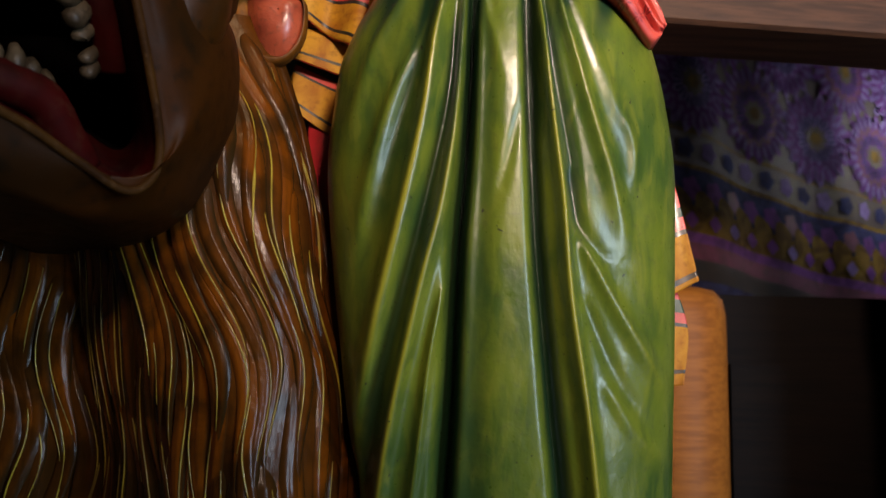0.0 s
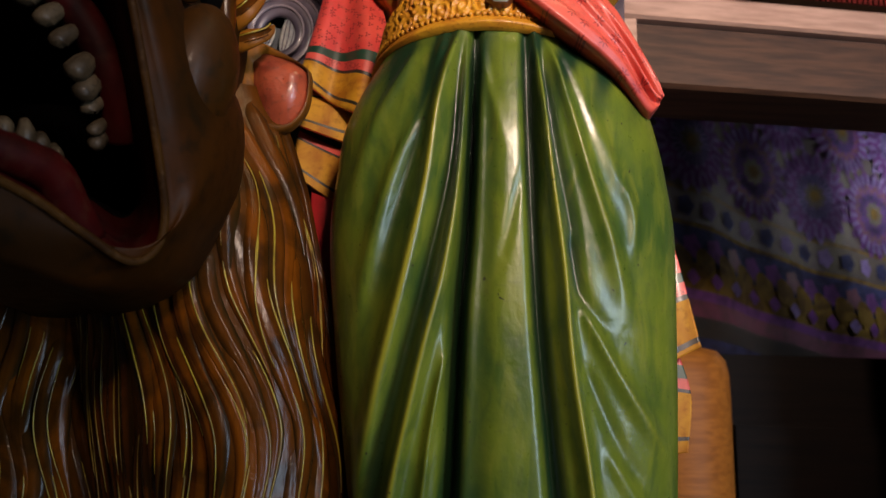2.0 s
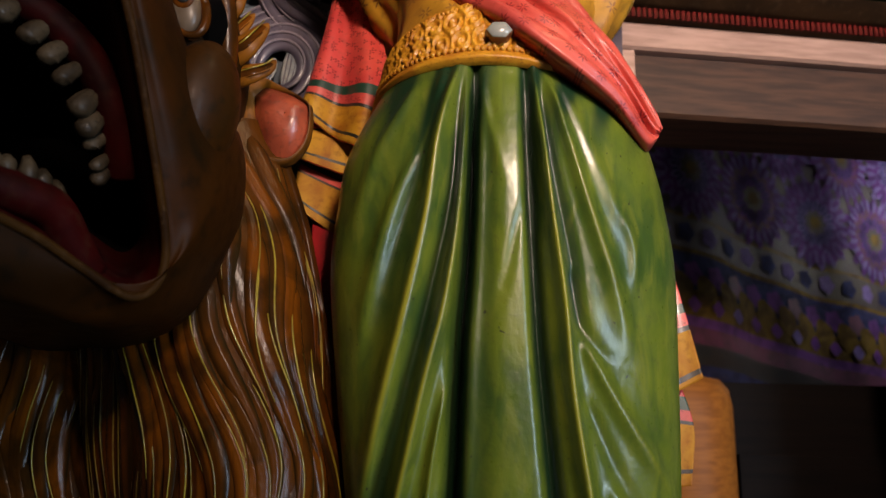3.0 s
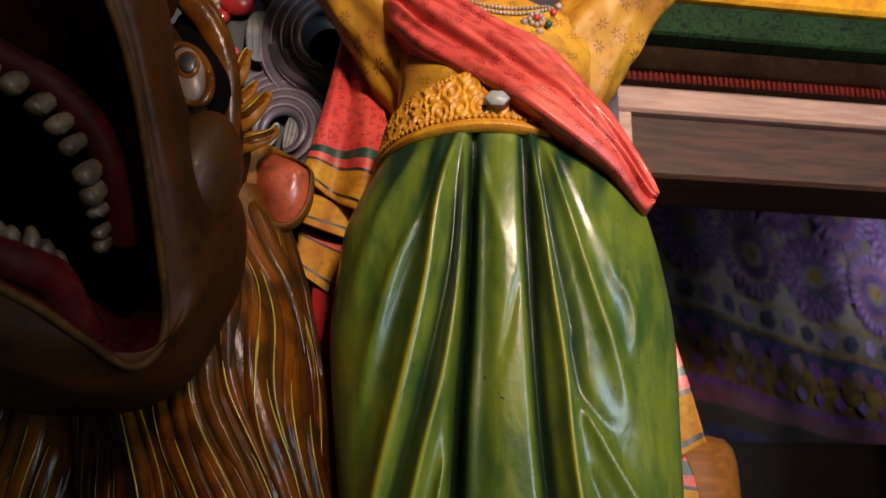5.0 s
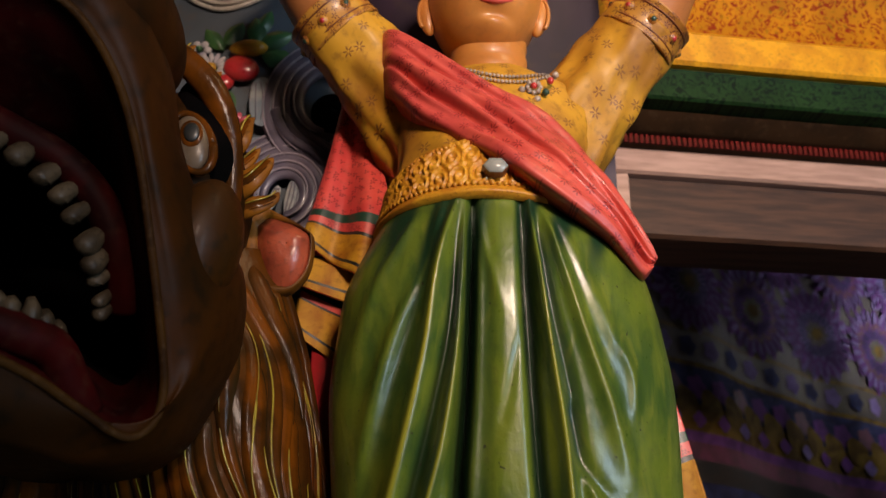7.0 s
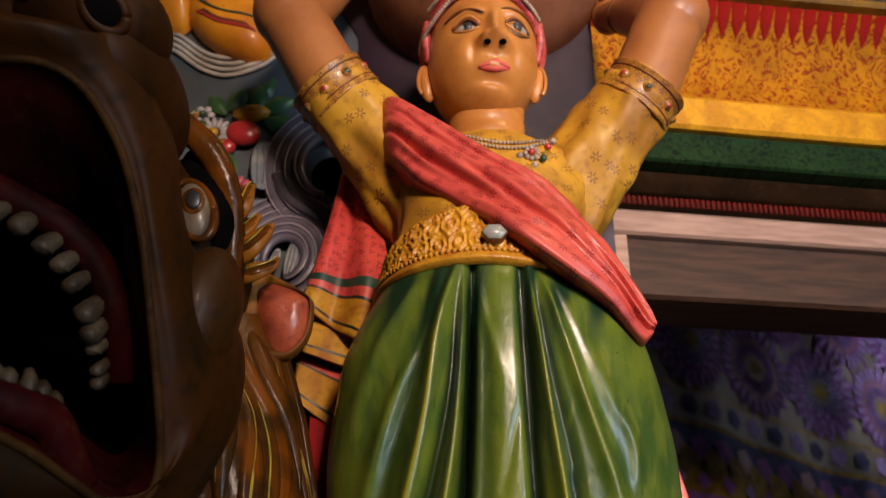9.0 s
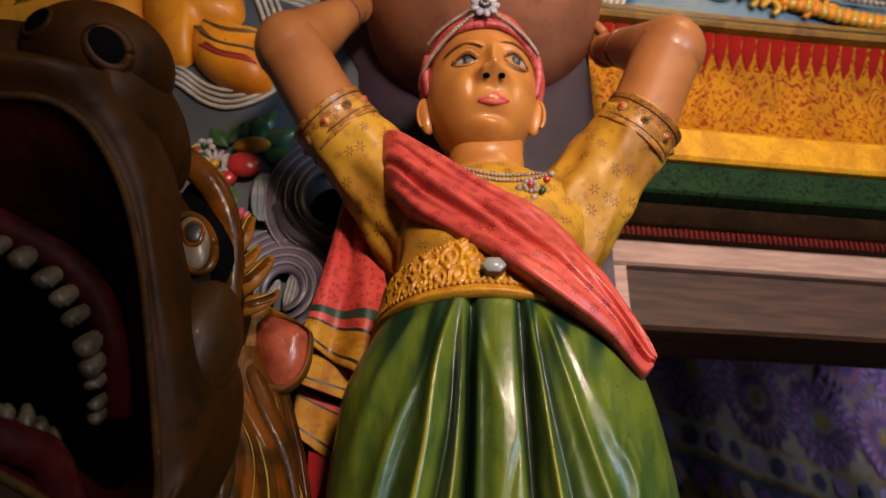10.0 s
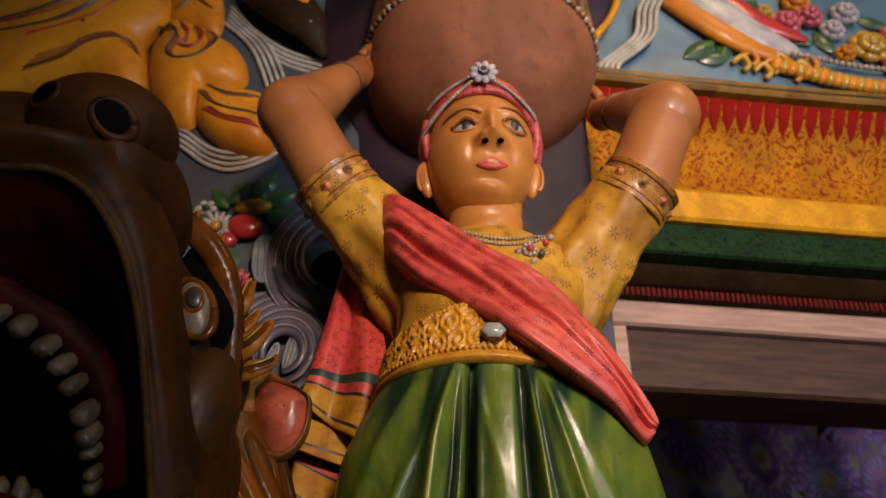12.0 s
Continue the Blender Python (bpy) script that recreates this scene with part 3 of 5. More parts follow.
# lines of the folds in x and z, height of the crest (below nought: depth of the groove), width
FOLDS = [
    ([(0.023, 1.90), (0.021, 1.80), (0.018, 1.69), (0.012, 1.60), (0.008, 1.47), (0.003, 1.36), (-0.005, 1.10)], -0.040, 0.0085),
    ([(0.019, 1.89), (0.013, 1.75), (0.000, 1.648), (-0.016, 1.578), (-0.030, 1.51), (-0.046, 1.42), (-0.075, 1.20)], 0.010, 0.0080),
    ([(0.008, 1.59), (-0.008, 1.51), (-0.016, 1.434), (-0.03, 1.30)], 0.0045, 0.0045),
    ([(0.008, 1.86), (0.002, 1.75), (-0.018, 1.645), (-0.040, 1.55), (-0.062, 1.45), (-0.09, 1.25)], -0.009, 0.0085),
    ([(0.010, 1.895), (-0.010, 1.81), (-0.020, 1.727), (-0.036, 1.643), (-0.056, 1.55), (-0.085, 1.40)], 0.011, 0.0115),
    ([(-0.012, 1.86), (-0.034, 1.76), (-0.058, 1.66), (-0.078, 1.55)], -0.006, 0.011),
    ([(-0.005, 1.89), (-0.026, 1.80), (-0.052, 1.74), (-0.070, 1.67), (-0.085, 1.58)], 0.005, 0.010),
    ([(-0.035, 1.87), (-0.075, 1.79), (-0.10, 1.70)], 0.003, 0.009),
    ([(0.036, 1.87), (0.035, 1.70), (0.031, 1.55), (0.028, 1.40), (0.022, 1.15)], -0.006, 0.016),
    ([(0.050, 1.90), (0.052, 1.65), (0.055, 1.40), (0.06, 1.15)], 0.0015, 0.034),
    ([(0.030, 1.86), (0.045, 1.79), (0.052, 1.76)], 0.002, 0.005),
    ([(0.070, 1.74), (0.055, 1.67), (0.045, 1.63)], -0.002, 0.006),
    ([(0.073, 1.90), (0.078, 1.77), (0.084, 1.657), (0.089, 1.583), (0.103, 1.45), (0.113, 1.36), (0.13, 1.10)], -0.020, 0.0085),
    ([(0.079, 1.90), (0.094, 1.75), (0.107, 1.648), (0.115, 1.555), (0.135, 1.42), (0.165, 1.15)], 0.013, 0.0080),
    ([(0.085, 1.87), (0.096, 1.796), (0.117, 1.69), (0.126, 1.62)], -0.008, 0.0065),
    ([(0.093, 1.88), (0.130, 1.75), (0.155, 1.67), (0.174, 1.60)], 0.007, 0.0085),
    ([(0.103, 1.88), (0.145, 1.78), (0.185, 1.69)], 0.003, 0.009),
    ([(0.115, 1.68), (0.126, 1.62), (0.145, 1.595), (0.172, 1.583)], -0.006, 0.008),
    ([(0.122, 1.62), (0.150, 1.566), (0.194, 1.50), (0.222, 1.46)], 0.006, 0.0085),
    ([(0.128, 1.56), (0.16, 1.49), (0.20, 1.43)], -0.004, 0.009),
    ([(0.150, 1.48), (0.185, 1.43), (0.220, 1.40)], 0.004, 0.008),
    ([(0.168, 1.735), (0.180, 1.70), (0.178, 1.655)], 0.003, 0.007),
]


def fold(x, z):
    out, relief_shade = np.zeros_like(x), np.full_like(x, 0.5)
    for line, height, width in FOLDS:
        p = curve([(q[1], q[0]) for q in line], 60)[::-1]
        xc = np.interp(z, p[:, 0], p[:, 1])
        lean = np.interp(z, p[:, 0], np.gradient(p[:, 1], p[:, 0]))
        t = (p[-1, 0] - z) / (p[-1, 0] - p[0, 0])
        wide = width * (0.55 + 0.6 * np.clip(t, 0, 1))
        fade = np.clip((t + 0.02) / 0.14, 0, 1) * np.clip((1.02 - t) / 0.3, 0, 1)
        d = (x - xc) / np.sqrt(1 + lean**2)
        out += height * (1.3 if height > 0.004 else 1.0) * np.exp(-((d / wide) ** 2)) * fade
        # crests lighter, grooves darker: the folds' shade for the paint
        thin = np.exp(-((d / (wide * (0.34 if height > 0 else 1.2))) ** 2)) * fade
        relief_shade += (0.40 if height > 0 else -0.5) * thin * min(1, abs(height) / 0.011)
    # pleats by the waist shaded in the colour too
    relief_shade -= 0.82 * np.exp(-(((z - 1.90) / 0.080) ** 2)) * (0.55 + 0.45 * np.sin(150 * x + 1.5 + 40 * (1.9 - z))) * np.clip(np.abs(x - 0.05) * 30, 0.25, 1)
    return out, np.clip(relief_shade, 0, 1)


def skirt(b):
    zs, th = np.linspace(0.93, 1.915, 170), np.linspace(0, 2 * np.pi, 460, endpoint=False)
    th = th - 0.42 * np.sin(th)  # closer columns on the front
    Z, T = np.meshgrid(zs, th, indexing="ij")
    a, c, d = skirt_shape(Z)
    s, k = np.sin(T), np.cos(T)
    X, Y = c + a * np.sign(s) * np.abs(s) ** 0.92, 0.80 - d * np.sign(k) * np.abs(k) ** 0.85
    f, relief_shade = fold(X, Z)
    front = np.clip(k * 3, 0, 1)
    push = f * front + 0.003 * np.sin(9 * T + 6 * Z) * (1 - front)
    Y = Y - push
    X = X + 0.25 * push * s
    b.grid(np.stack([X, Y, Z], -1), GREEN, wrap=True, caps=True, relief_shade=np.where(front > 0.05, relief_shade, 0.5))


def trunk_shape(z):
    zs = [1.86, 1.92, 1.97, 2.02, 2.06, 2.085, 2.105, 2.13]
    a = table(z, zs, [0.120, 0.108, 0.108, 0.120, 0.128, 0.122, 0.088, 0.046])
    c = table(z, zs, [0.042, 0.040, 0.046, 0.052, 0.054, 0.054, 0.052, 0.050])
    y = table(z, zs, [0.800, 0.800, 0.808, 0.822, 0.836, 0.842, 0.842, 0.842])
    d = table(z, zs, [0.108, 0.100, 0.090, 0.086, 0.083, 0.078, 0.064, 0.044])
    return a, c, y, d


def chest_y(x, z):
    a, c, y, d = trunk_shape(z)
    return y - d * np.sqrt(np.clip(1 - ((x - c) / a) ** 2, 0.02, 1))


def trunk(b):
    zs, th = np.linspace(1.90, 2.13, 50), np.linspace(0, 2 * np.pi, 120, endpoint=False)
    Z, T = np.meshgrid(zs, th, indexing="ij")
    a, c, y, d = trunk_shape(Z)
    ripple = 0.0035 * np.sin(38 * (Z + 0.55 * np.cos(T) * np.sin(T)) + 3 * np.sin(T)) * np.clip((2.03 - Z) / 0.08, 0, 1)
    b.grid(np.stack([c + (a + ripple) * np.sin(T), y - (d + ripple) * np.cos(T), Z], -1), SHIRT, wrap=True, caps=True)


def belt(b):
    th = np.linspace(0, 2 * np.pi, 520, endpoint=False)
    hs = np.linspace(0, 1, 34)
    H, T = np.meshgrid(hs, th, indexing="ij")
    low = 1.872 + 0.012 * np.cos(T)
    Z = low + (0.056 + 0.026 * np.clip(np.cos(T), 0, 1) ** 2) * H
    a, c, y, d = trunk_shape(Z)
    # embossed scrolls
    u, v = T * 5.4, (H - 0.16) * 3.0
    u = u + 0.5 * np.floor(v)
    du, dv = (u - np.floor(u) - 0.5), (v - np.floor(v) - 0.5)
    hand = np.where((np.floor(u) + np.floor(v)) % 2 > 0, 1.0, -1.0)
    emboss = np.cos(2 * np.pi * 3.1 * np.hypot(du, dv) + hand * np.arctan2(dv, du)) + 0.35 * np.cos(9 * np.arctan2(dv, du)) * np.hypot(du, dv)
    edge = np.clip(np.minimum(H, 1 - H) * 9, 0, 1)
    r = 0.009 + 0.0026 * emboss * edge * (H > 0.2) + 0.004 * np.exp(-((H - 0.06) / 0.06) ** 2)
    r = np.where((H <= 0) | (H >= 1), 0.0, r)
    b.grid(np.stack([c + (a + r) * np.sin(T), y - (d + r) * np.cos(T), Z], -1), GOLD, wrap=True)
    for k in range(64):
        t = -1.7 + 3.4 * k / 63
        z = 1.886 + 0.012 * math.cos(t)
        a, c, y, d = trunk_shape(z)
        b.ball((c + (a + 0.010) * math.sin(t), y - (d + 0.010) * math.cos(t), z), 0.0031, GOLD, 5, 7)
    for k in range(76):
        t = -1.6 + 3.2 * k / 75
        if t > 0.1:
            continue
        z = 1.922 + 0.012 * math.cos(t) + 0.024 * max(0, math.cos(t)) ** 2
        a, c, y, d = trunk_shape(z)
        b.ball((c + (a + 0.008) * math.sin(t), y - (d + 0.008) * math.cos(t), z), 0.0028, GOLD, 5, 7)
    # the clasp: a six-sided stone in a setting
    ring = np.linspace(0, 2 * np.pi, 6, endpoint=False)
    b.grid([[(0.046 + q * 0.0125 * math.cos(t), 0.680 - o, 1.913 + q * 0.0088 * math.sin(t)) for t in ring] for q, o in ((1.14, -0.01), (1.12, 0.002), (1.04, 0.004))], BROW, wrap=True)
    b.grid([[(0.046 + q * 0.0125 * math.cos(t), 0.680 - o, 1.913 + q * 0.0088 * math.sin(t)) for t in ring] for q, o in ((1.05, 0.004), (0.97, 0.0055), (0.72, 0.006), (0.70, 0.0062), (0.02, 0.0062))], JEWEL, wrap=True)


def sash(b):
    """The folded shawl from the shoulder across the chest to the hip."""
    top = curve([(-0.104, 0.812, 2.128), (-0.081, 0.765, 2.148), (-0.027, 0.75, 2.111), (0.035, 0.742, 2.063), (0.088, 0.745, 2.032), (0.134, 0.75, 1.997), (0.165, 0.755, 1.956), (0.189, 0.755, 1.914), (0.214, 0.755, 1.865), (0.222, 0.757, 1.844)], 100)
    low = curve([(-0.090, 0.812, 2.062), (-0.073, 0.765, 2.054), (-0.038, 0.74, 2.009), (0.002, 0.722, 1.975), (0.039, 0.690, 1.934), (0.079, 0.678, 1.900), (0.120, 0.683, 1.872), (0.162, 0.705, 1.847), (0.198, 0.735, 1.815), (0.212, 0.745, 1.822)], 100)
    vs = np.linspace(0, 1, 44)
    rows = []
    for k, (p, q) in enumerate(zip(top, low)):
        u = k / 99
        ring = []
        for v in vs:
            x, y, z = p + (q - p) * v
            if u > 0.10:
                y = min(y, float(chest_y(x, min(z, 2.09))) - 0.004)
            bulge = math.sin(math.pi * v) ** 0.4
            turn = 2 * math.pi * (1.9 * v + 0.55 * u + 0.2 * math.sin(4 * u))
            main = 0.0048 * (math.sin(turn) + 0.35 * math.sin(2 * turn + 0.8))
            fine = 0.0022 * math.sin(2 * math.pi * (4.3 * v - 1.2 * u + 0.4 * math.sin(7 * u))) * (0.35 + 0.65 * math.sin(math.pi * u))
            groove = sum(d * math.exp(-(((v - v0 - dv * u) / w) ** 2)) * math.exp(-(((u - u0) / wu) ** 2)) for v0, dv, w, u0, wu, d in (
                (0.60, 0.20, 0.050, 0.16, 0.22, 0.017), (0.22, 0.30, 0.040, 0.24, 0.14, 0.009), (0.36, 0.38, 0.045, 0.50, 0.15, 0.013), (0.10, 0.25, 0.035, 0.45, 0.16, 0.007),
                (0.85, -0.15, 0.050, 0.50, 0.20, 0.010), (0.05, 0.50, 0.050, 0.80, 0.18, 0.008), (0.50, 0.15, 0.045, 0.88, 0.14, 0.009)))
            ring.append((x, y + 0.004 - 0.016 * bulge - (0.8 * main + fine - groove) * bulge * min(1.0, u / 0.22) ** 1.5 - 0.010 * min(1.0, max(0.0, (1.965 - z) / 0.03)), z))
        back = [(x, y + 0.03, z) for (x, y, z) in ring[::-3]]
        rows.append(ring + back)
    b.grid(rows, ROSE, wrap=True, caps=True)


def limb(b, path, radii, material, n=40, sides=26, pick=None):
    p = curve(path, n)
    r = np.interp(np.linspace(0, 1, n), np.linspace(0, 1, len(radii)), radii)
    b.tube(p, r, material, sides, pick=pick)


def arms(b):
    for shoulder, mid, elbow, wrist, palm in (
        ((-0.055, 0.845, 2.075), (-0.155, 0.800, 2.180), (-0.226, 0.785, 2.298), (-0.172, 0.870, 2.450), (-0.158, 0.895, 2.490)),
        ((0.160, 0.845, 2.070), (0.247, 0.800, 2.180), (0.298, 0.785, 2.300), (0.262, 0.890, 2.405), (0.250, 0.935, 2.440)),
    ):
        S, M, E, W, P = (np.array(q) for q in (shoulder, mid, elbow, wrist, palm))
        # bare arm, one bend through the elbow
        limb(b, [M - 0.2 * (M - S), M, M + 0.5 * (E - M), E - 0.12 * (E - M), E + np.array((0.004 * np.sign(E[0]), 0, 0.006)), E + 0.22 * (W - E), E + 0.55 * (W - E), W],
             [0.044, 0.047, 0.046, 0.046, 0.047, 0.045, 0.038, 0.027], SKIN, 70, 30)
        limb(b, [W - 0.12 * (P - W), P], [0.027, 0.024], SKIN, 8)
        b.ball(P, (0.026, 0.020, 0.034), SKIN, 12, 18)
        for k in range(4):
            side = -1 if P[0] < 0 else 1
            f = P + np.array((side * -0.004 + 0.006 * k * -side, 0.012 * k - 0.014, 0.024 + 0.002 * k))
            limb(b, [f, f + np.array((-side * 0.012, 0.004, 0.022)), f + np.array((-side * 0.028, 0.008, 0.030))], [0.0085, 0.008, 0.006], SKIN, 9, 10)
        # sleeve with creases, band round its hem
        p = curve([S - 0.55 * (M - S) + np.array((0, 0, -0.016)), S + np.array((0, 0, -0.006)), S + 0.5 * (M - S), M], 44)
        axis = (M - S) / np.linalg.norm(M - S)
        side_v = np.cross(axis, (0, 1, 0))
        side_v /= np.linalg.norm(side_v)
        out_v = np.cross(side_v, axis)
        th = np.linspace(0, 2 * np.pi, 40, endpoint=False)
        rows = []
        for k, c in enumerate(p):
            u = k / 43
            r = 0.053 + 0.020 * (1 - u) ** 1.5 + 0.0058 * np.sin(5 * th + 5 * u) * (1 - 0.75 * u) + 0.0052 * np.sin(11 * th - 7 * u + 1.2 * np.sin(3 * th)) * (1 - u) ** 0.8 + 0.0022 * np.sin(24 * u + 3 * np.sin(2 * th)) * (1 - 0.5 * u)
            rows.append(c + r[:, None] * (np.cos(th)[:, None] * side_v + np.sin(th)[:, None] * out_v))
        b.grid(rows, SHIRT, wrap=True, caps=True)
        rows = []
        for u, r in ((-0.026, 0.0515), (-0.026, 0.0545), (-0.0235, 0.0555), (-0.021, 0.0540), (0.013, 0.0530), (0.0155, 0.0550), (0.018, 0.0550), (0.019, 0.045)):
            rows.append(M + axis * (u + 0.002) + r * (np.cos(th)[:, None] * side_v + np.sin(th)[:, None] * out_v))
        b.grid(rows, BAND, wrap=True)
        for u in (-0.0165, 0.0095):
            b.tube(M + axis * (u + 0.002) + 0.0536 * (np.cos(np.append(th, 0))[:, None] * side_v + np.sin(np.append(th, 0))[:, None] * out_v), 0.0011, BROW, 6)
        for k in range(9):
            t = 2 * math.pi * k / 9 + 0.3
            way = math.cos(t) * side_v + math.sin(t) * out_v
            b.ball(M + axis * -0.002 + 0.0470 * way, 0.0095, BROW, 10, 14)
            b.ball(M + axis * -0.002 + 0.0488 * way, 0.0085, BAND, 10, 14)
            b.ball(M + axis * -0.002 + 0.0535 * way, 0.0046, RED if k % 2 else DARKGREEN, 8, 12)
        # bangle
        d = (W - E) / np.linalg.norm(W - E)
        s2 = np.cross(d, (0, 0, 1.0))
        s2 /= np.linalg.norm(s2)
        o2 = np.cross(s2, d)
        t2 = np.linspace(0, 2 * np.pi, 30)
        b.tube(W - 0.010 * d + 0.029 * (np.cos(t2)[:, None] * s2 + np.sin(t2)[:, None] * o2), 0.0025, BROW, 6)


def head(b):
    H = np.array((0.0405, 0.820, 2.236))
    zs, th = np.linspace(-1, 1, 90), np.linspace(0, 2 * np.pi, 150, endpoint=False)
    Zu, T = np.meshgrid(zs, th, indexing="ij")
    z = Zu * np.where(Zu < 0, 0.094, 0.105)
    half = np.sqrt(np.clip(1 - np.abs(Zu) ** np.where(Zu > 0, 3.6, 2.7), 0, 1))
    jaw = np.where(Zu < 0, 1 - 0.17 * np.abs(Zu) ** 1.5, 1.0)
    X, Y = 0.076 * half * jaw * np.sin(T), -0.083 * half * np.cos(T) * np.where(np.cos(T) > 0, 1.0, 1.05)
    front = np.clip(np.cos(T), 0, 1)
    g = lambda x0, z0, sx, sz: np.exp(-(((X - x0) / sx) ** 2) - ((z - z0 + 0.004) / sz) ** 2) * (front > 0.1)  # noqa: E731
    N, M = 0.0095, 0.0122  # middle of the eyes and of the nose: the face is turned a little aside
    push = 0.024 * g(M, -0.015, 0.0115, 0.0115) + 0.015 * g(M, 0.010, 0.0085, 0.026) + 0.016 * g(M - 0.0145, -0.0185, 0.0072, 0.0078) + 0.016 * g(M + 0.0145, -0.0185, 0.0072, 0.0078)
    push += 0.007 * g(M, -0.049, 0.023, 0.010) + 0.011 * g(M, -0.078, 0.022, 0.013) + 0.005 * g(M - 0.044, -0.032, 0.020, 0.024) + 0.005 * g(M + 0.044, -0.032, 0.020, 0.024)
    push -= 0.010 * g(N - 0.033, 0.017, 0.017, 0.010) + 0.010 * g(N + 0.033, 0.017, 0.017, 0.010) + 0.006 * g(M, -0.063, 0.02, 0.006) + 0.003 * g(M, -0.036, 0.004, 0.006)
    push -= 0.003 * g(M - 0.027, -0.030, 0.006, 0.016) + 0.003 * g(M + 0.027, -0.030, 0.006, 0.016)
    push += 0.007 * g(N - 0.033, 0.037, 0.022, 0.008) + 0.007 * g(N + 0.033, 0.037, 0.022, 0.008)
    Y = Y - push
    b.grid(np.stack([H[0] + X, H[1] + Y, H[2] + z], -1), FACE, wrap=True, caps=True)

    def face_y(x, dz):
        u = dz / (0.105 if dz > 0 else 0.094)
        e = 3.6 if u > 0 else 2.7
        half = math.sqrt(max(0.0, 1 - abs(u) ** e)) * (1 - 0.17 * (-u) ** 1.5 if u < 0 else 1)
        return H[1] - 0.083 * math.sqrt(max(0, 1 - abs(u) ** e)) * math.sqrt(max(0.05, 1 - (x / (0.076 * half)) ** 2))

    for s in (-1, 1):
        ex, ez = N + s * 0.0335, 0.0130 + s * 0.0048
        y = face_y(ex, ez) + 0.0115
        turn = math.atan2(face_y(ex + 0.01, ez) - face_y(ex - 0.01, ez), 0.02)
        deep = 1 / math.hypot(math.sin(turn) / 0.0158, math.cos(turn) / 0.0105)
        b.ball((H[0] + ex, y, H[2] + ez), (0.0158, 0.0105, 0.0086), WHITE, 14, 22, (0, 0, math.degrees(turn)))
        b.ball((H[0] + ex + 0.001, y - deep + 0.0020, H[2] + ez + 0.0010), (0.0072, 0.0030, 0.0074), IRIS, 10, 16, (0, 0, math.degrees(turn)))
        b.ball((H[0] + ex + 0.001, y - deep - 0.0006, H[2] + ez + 0.0010), (0.0032, 0.0012, 0.0034), BLACK, 8, 12)
        lid, low_lid, brow_line = [], [], []
        for q in np.linspace(-1, 1, 16):
            x = ex + 0.0168 * q
            yy = face_y(x, ez) - 0.0012 + 0.0042 * q * q
            lid.append((H[0] + x, yy, H[2] + ez + 0.0102 * (1 - q * q) - 0.001))
            low_lid.append((H[0] + x, yy, H[2] + ez - 0.0090 * (1 - q * q) - 0.001))
            xb = ex + s * 0.003 + 0.026 * q
            brow_line.append((H[0] + xb, face_y(xb, ez + 0.022) - 0.0045, H[2] + ez + 0.0155 + 0.0080 * (1 - q * q)))
        b.tube(lid, 0.0022, BROW, 6)
        b.tube([(x, y - 0.001, z + 0.004) for x, y, z in lid], 0.0024, FACE, 6)
        b.tube(low_lid, 0.0015, FACE, 6)
        b.tube(brow_line, 0.0019 * np.sin(np.linspace(0.3, 2.9, 16)) + 0.0004, BROW, 6)
        # nostril: a black ball for the shade inside
        b.ball((H[0] + M + s * 0.0098, H[1] - 0.0925, H[2] - 0.0292), (0.0046, 0.0045, 0.0032), CAVITYSHADE, 8, 12)
        # ear
        ec = np.array((H[0] + s * (0.0735 if s > 0 else 0.0760), H[1] - 0.004, H[2] - 0.028))
        b.ball(ec, (0.0115, 0.010, 0.029), FACE, 14, 20, (0, s * 10, s * -20))
        t = np.linspace(-0.6, 4.4, 26)
        b.tube(np.stack([ec[0] + s * 0.003 - s * 0.008 * np.cos(t), ec[1] - 0.006 + 0.003 * np.cos(t), ec[2] + 0.023 * np.sin(t)], 1), 0.0026, FACE, 8)
    # lips
    qs = np.linspace(-1, 1, 22)
    for height, droop, thick, out, m in ((-0.0502, 0.0022, 0.0036, 0.0030, LIP), (-0.0556, -0.0010, 0.0040, 0.0030, LIP), (-0.0530, 0.0008, 0.0006, 0.0060, BROW)):
        line = [(H[0] + M + 0.0205 * q, face_y(M + 0.0150 * q, height) - out * (1 - 0.6 * q * q), H[2] + height * (1 - q * q) - 0.0535 * q * q + 0.0026 * q + droop * math.cos(3.1 * q) * (1 - q * q)) for q in qs]
        b.tube(line, thick * np.sqrt(np.clip(1.04 - qs**2, 0, 1)) + 0.0003, m, 10)
    # neck with two creases
    zn, tn = np.linspace(2.05, 2.175, 34), np.linspace(0, 2 * np.pi, 60, endpoint=False)
    rows = [[(0.0465 + r * 1.05 * math.sin(t), 0.835 - r * math.cos(t), z) for t in tn] for z, r in
            ((z, 0.047 + 0.0022 * abs(math.sin((z - 2.06) * 130)) + 0.35 * max(0, 2.100 - z)) for z in zn)]
    b.grid(rows, FACE, wrap=True)
    # turban: wound bands that rise from the ears to the brow
    t = np.linspace(0, 2 * np.pi, 90)
    for k in range(7):
        lift, r = 0.071 + 0.0056 * k, 0.935 - 0.004 * k - 0.0042 * k * k
        c = np.clip(np.cos(t), 0, 1)
        path = np.stack([H[0] + 0.083 * r * np.sin(t) + 0.0012 * np.sin(7 * t + k * 1.9), H[1] + 0.004 - 0.088 * r * np.cos(t), H[2] + lift - 0.056 * (1 - c) ** 1.6 + 0.0012 * np.sin(5 * t + 2.3 * k)], 1)
        b.tube(path, 0.0058, ROSE if k % 2 else TURBAN, 8)
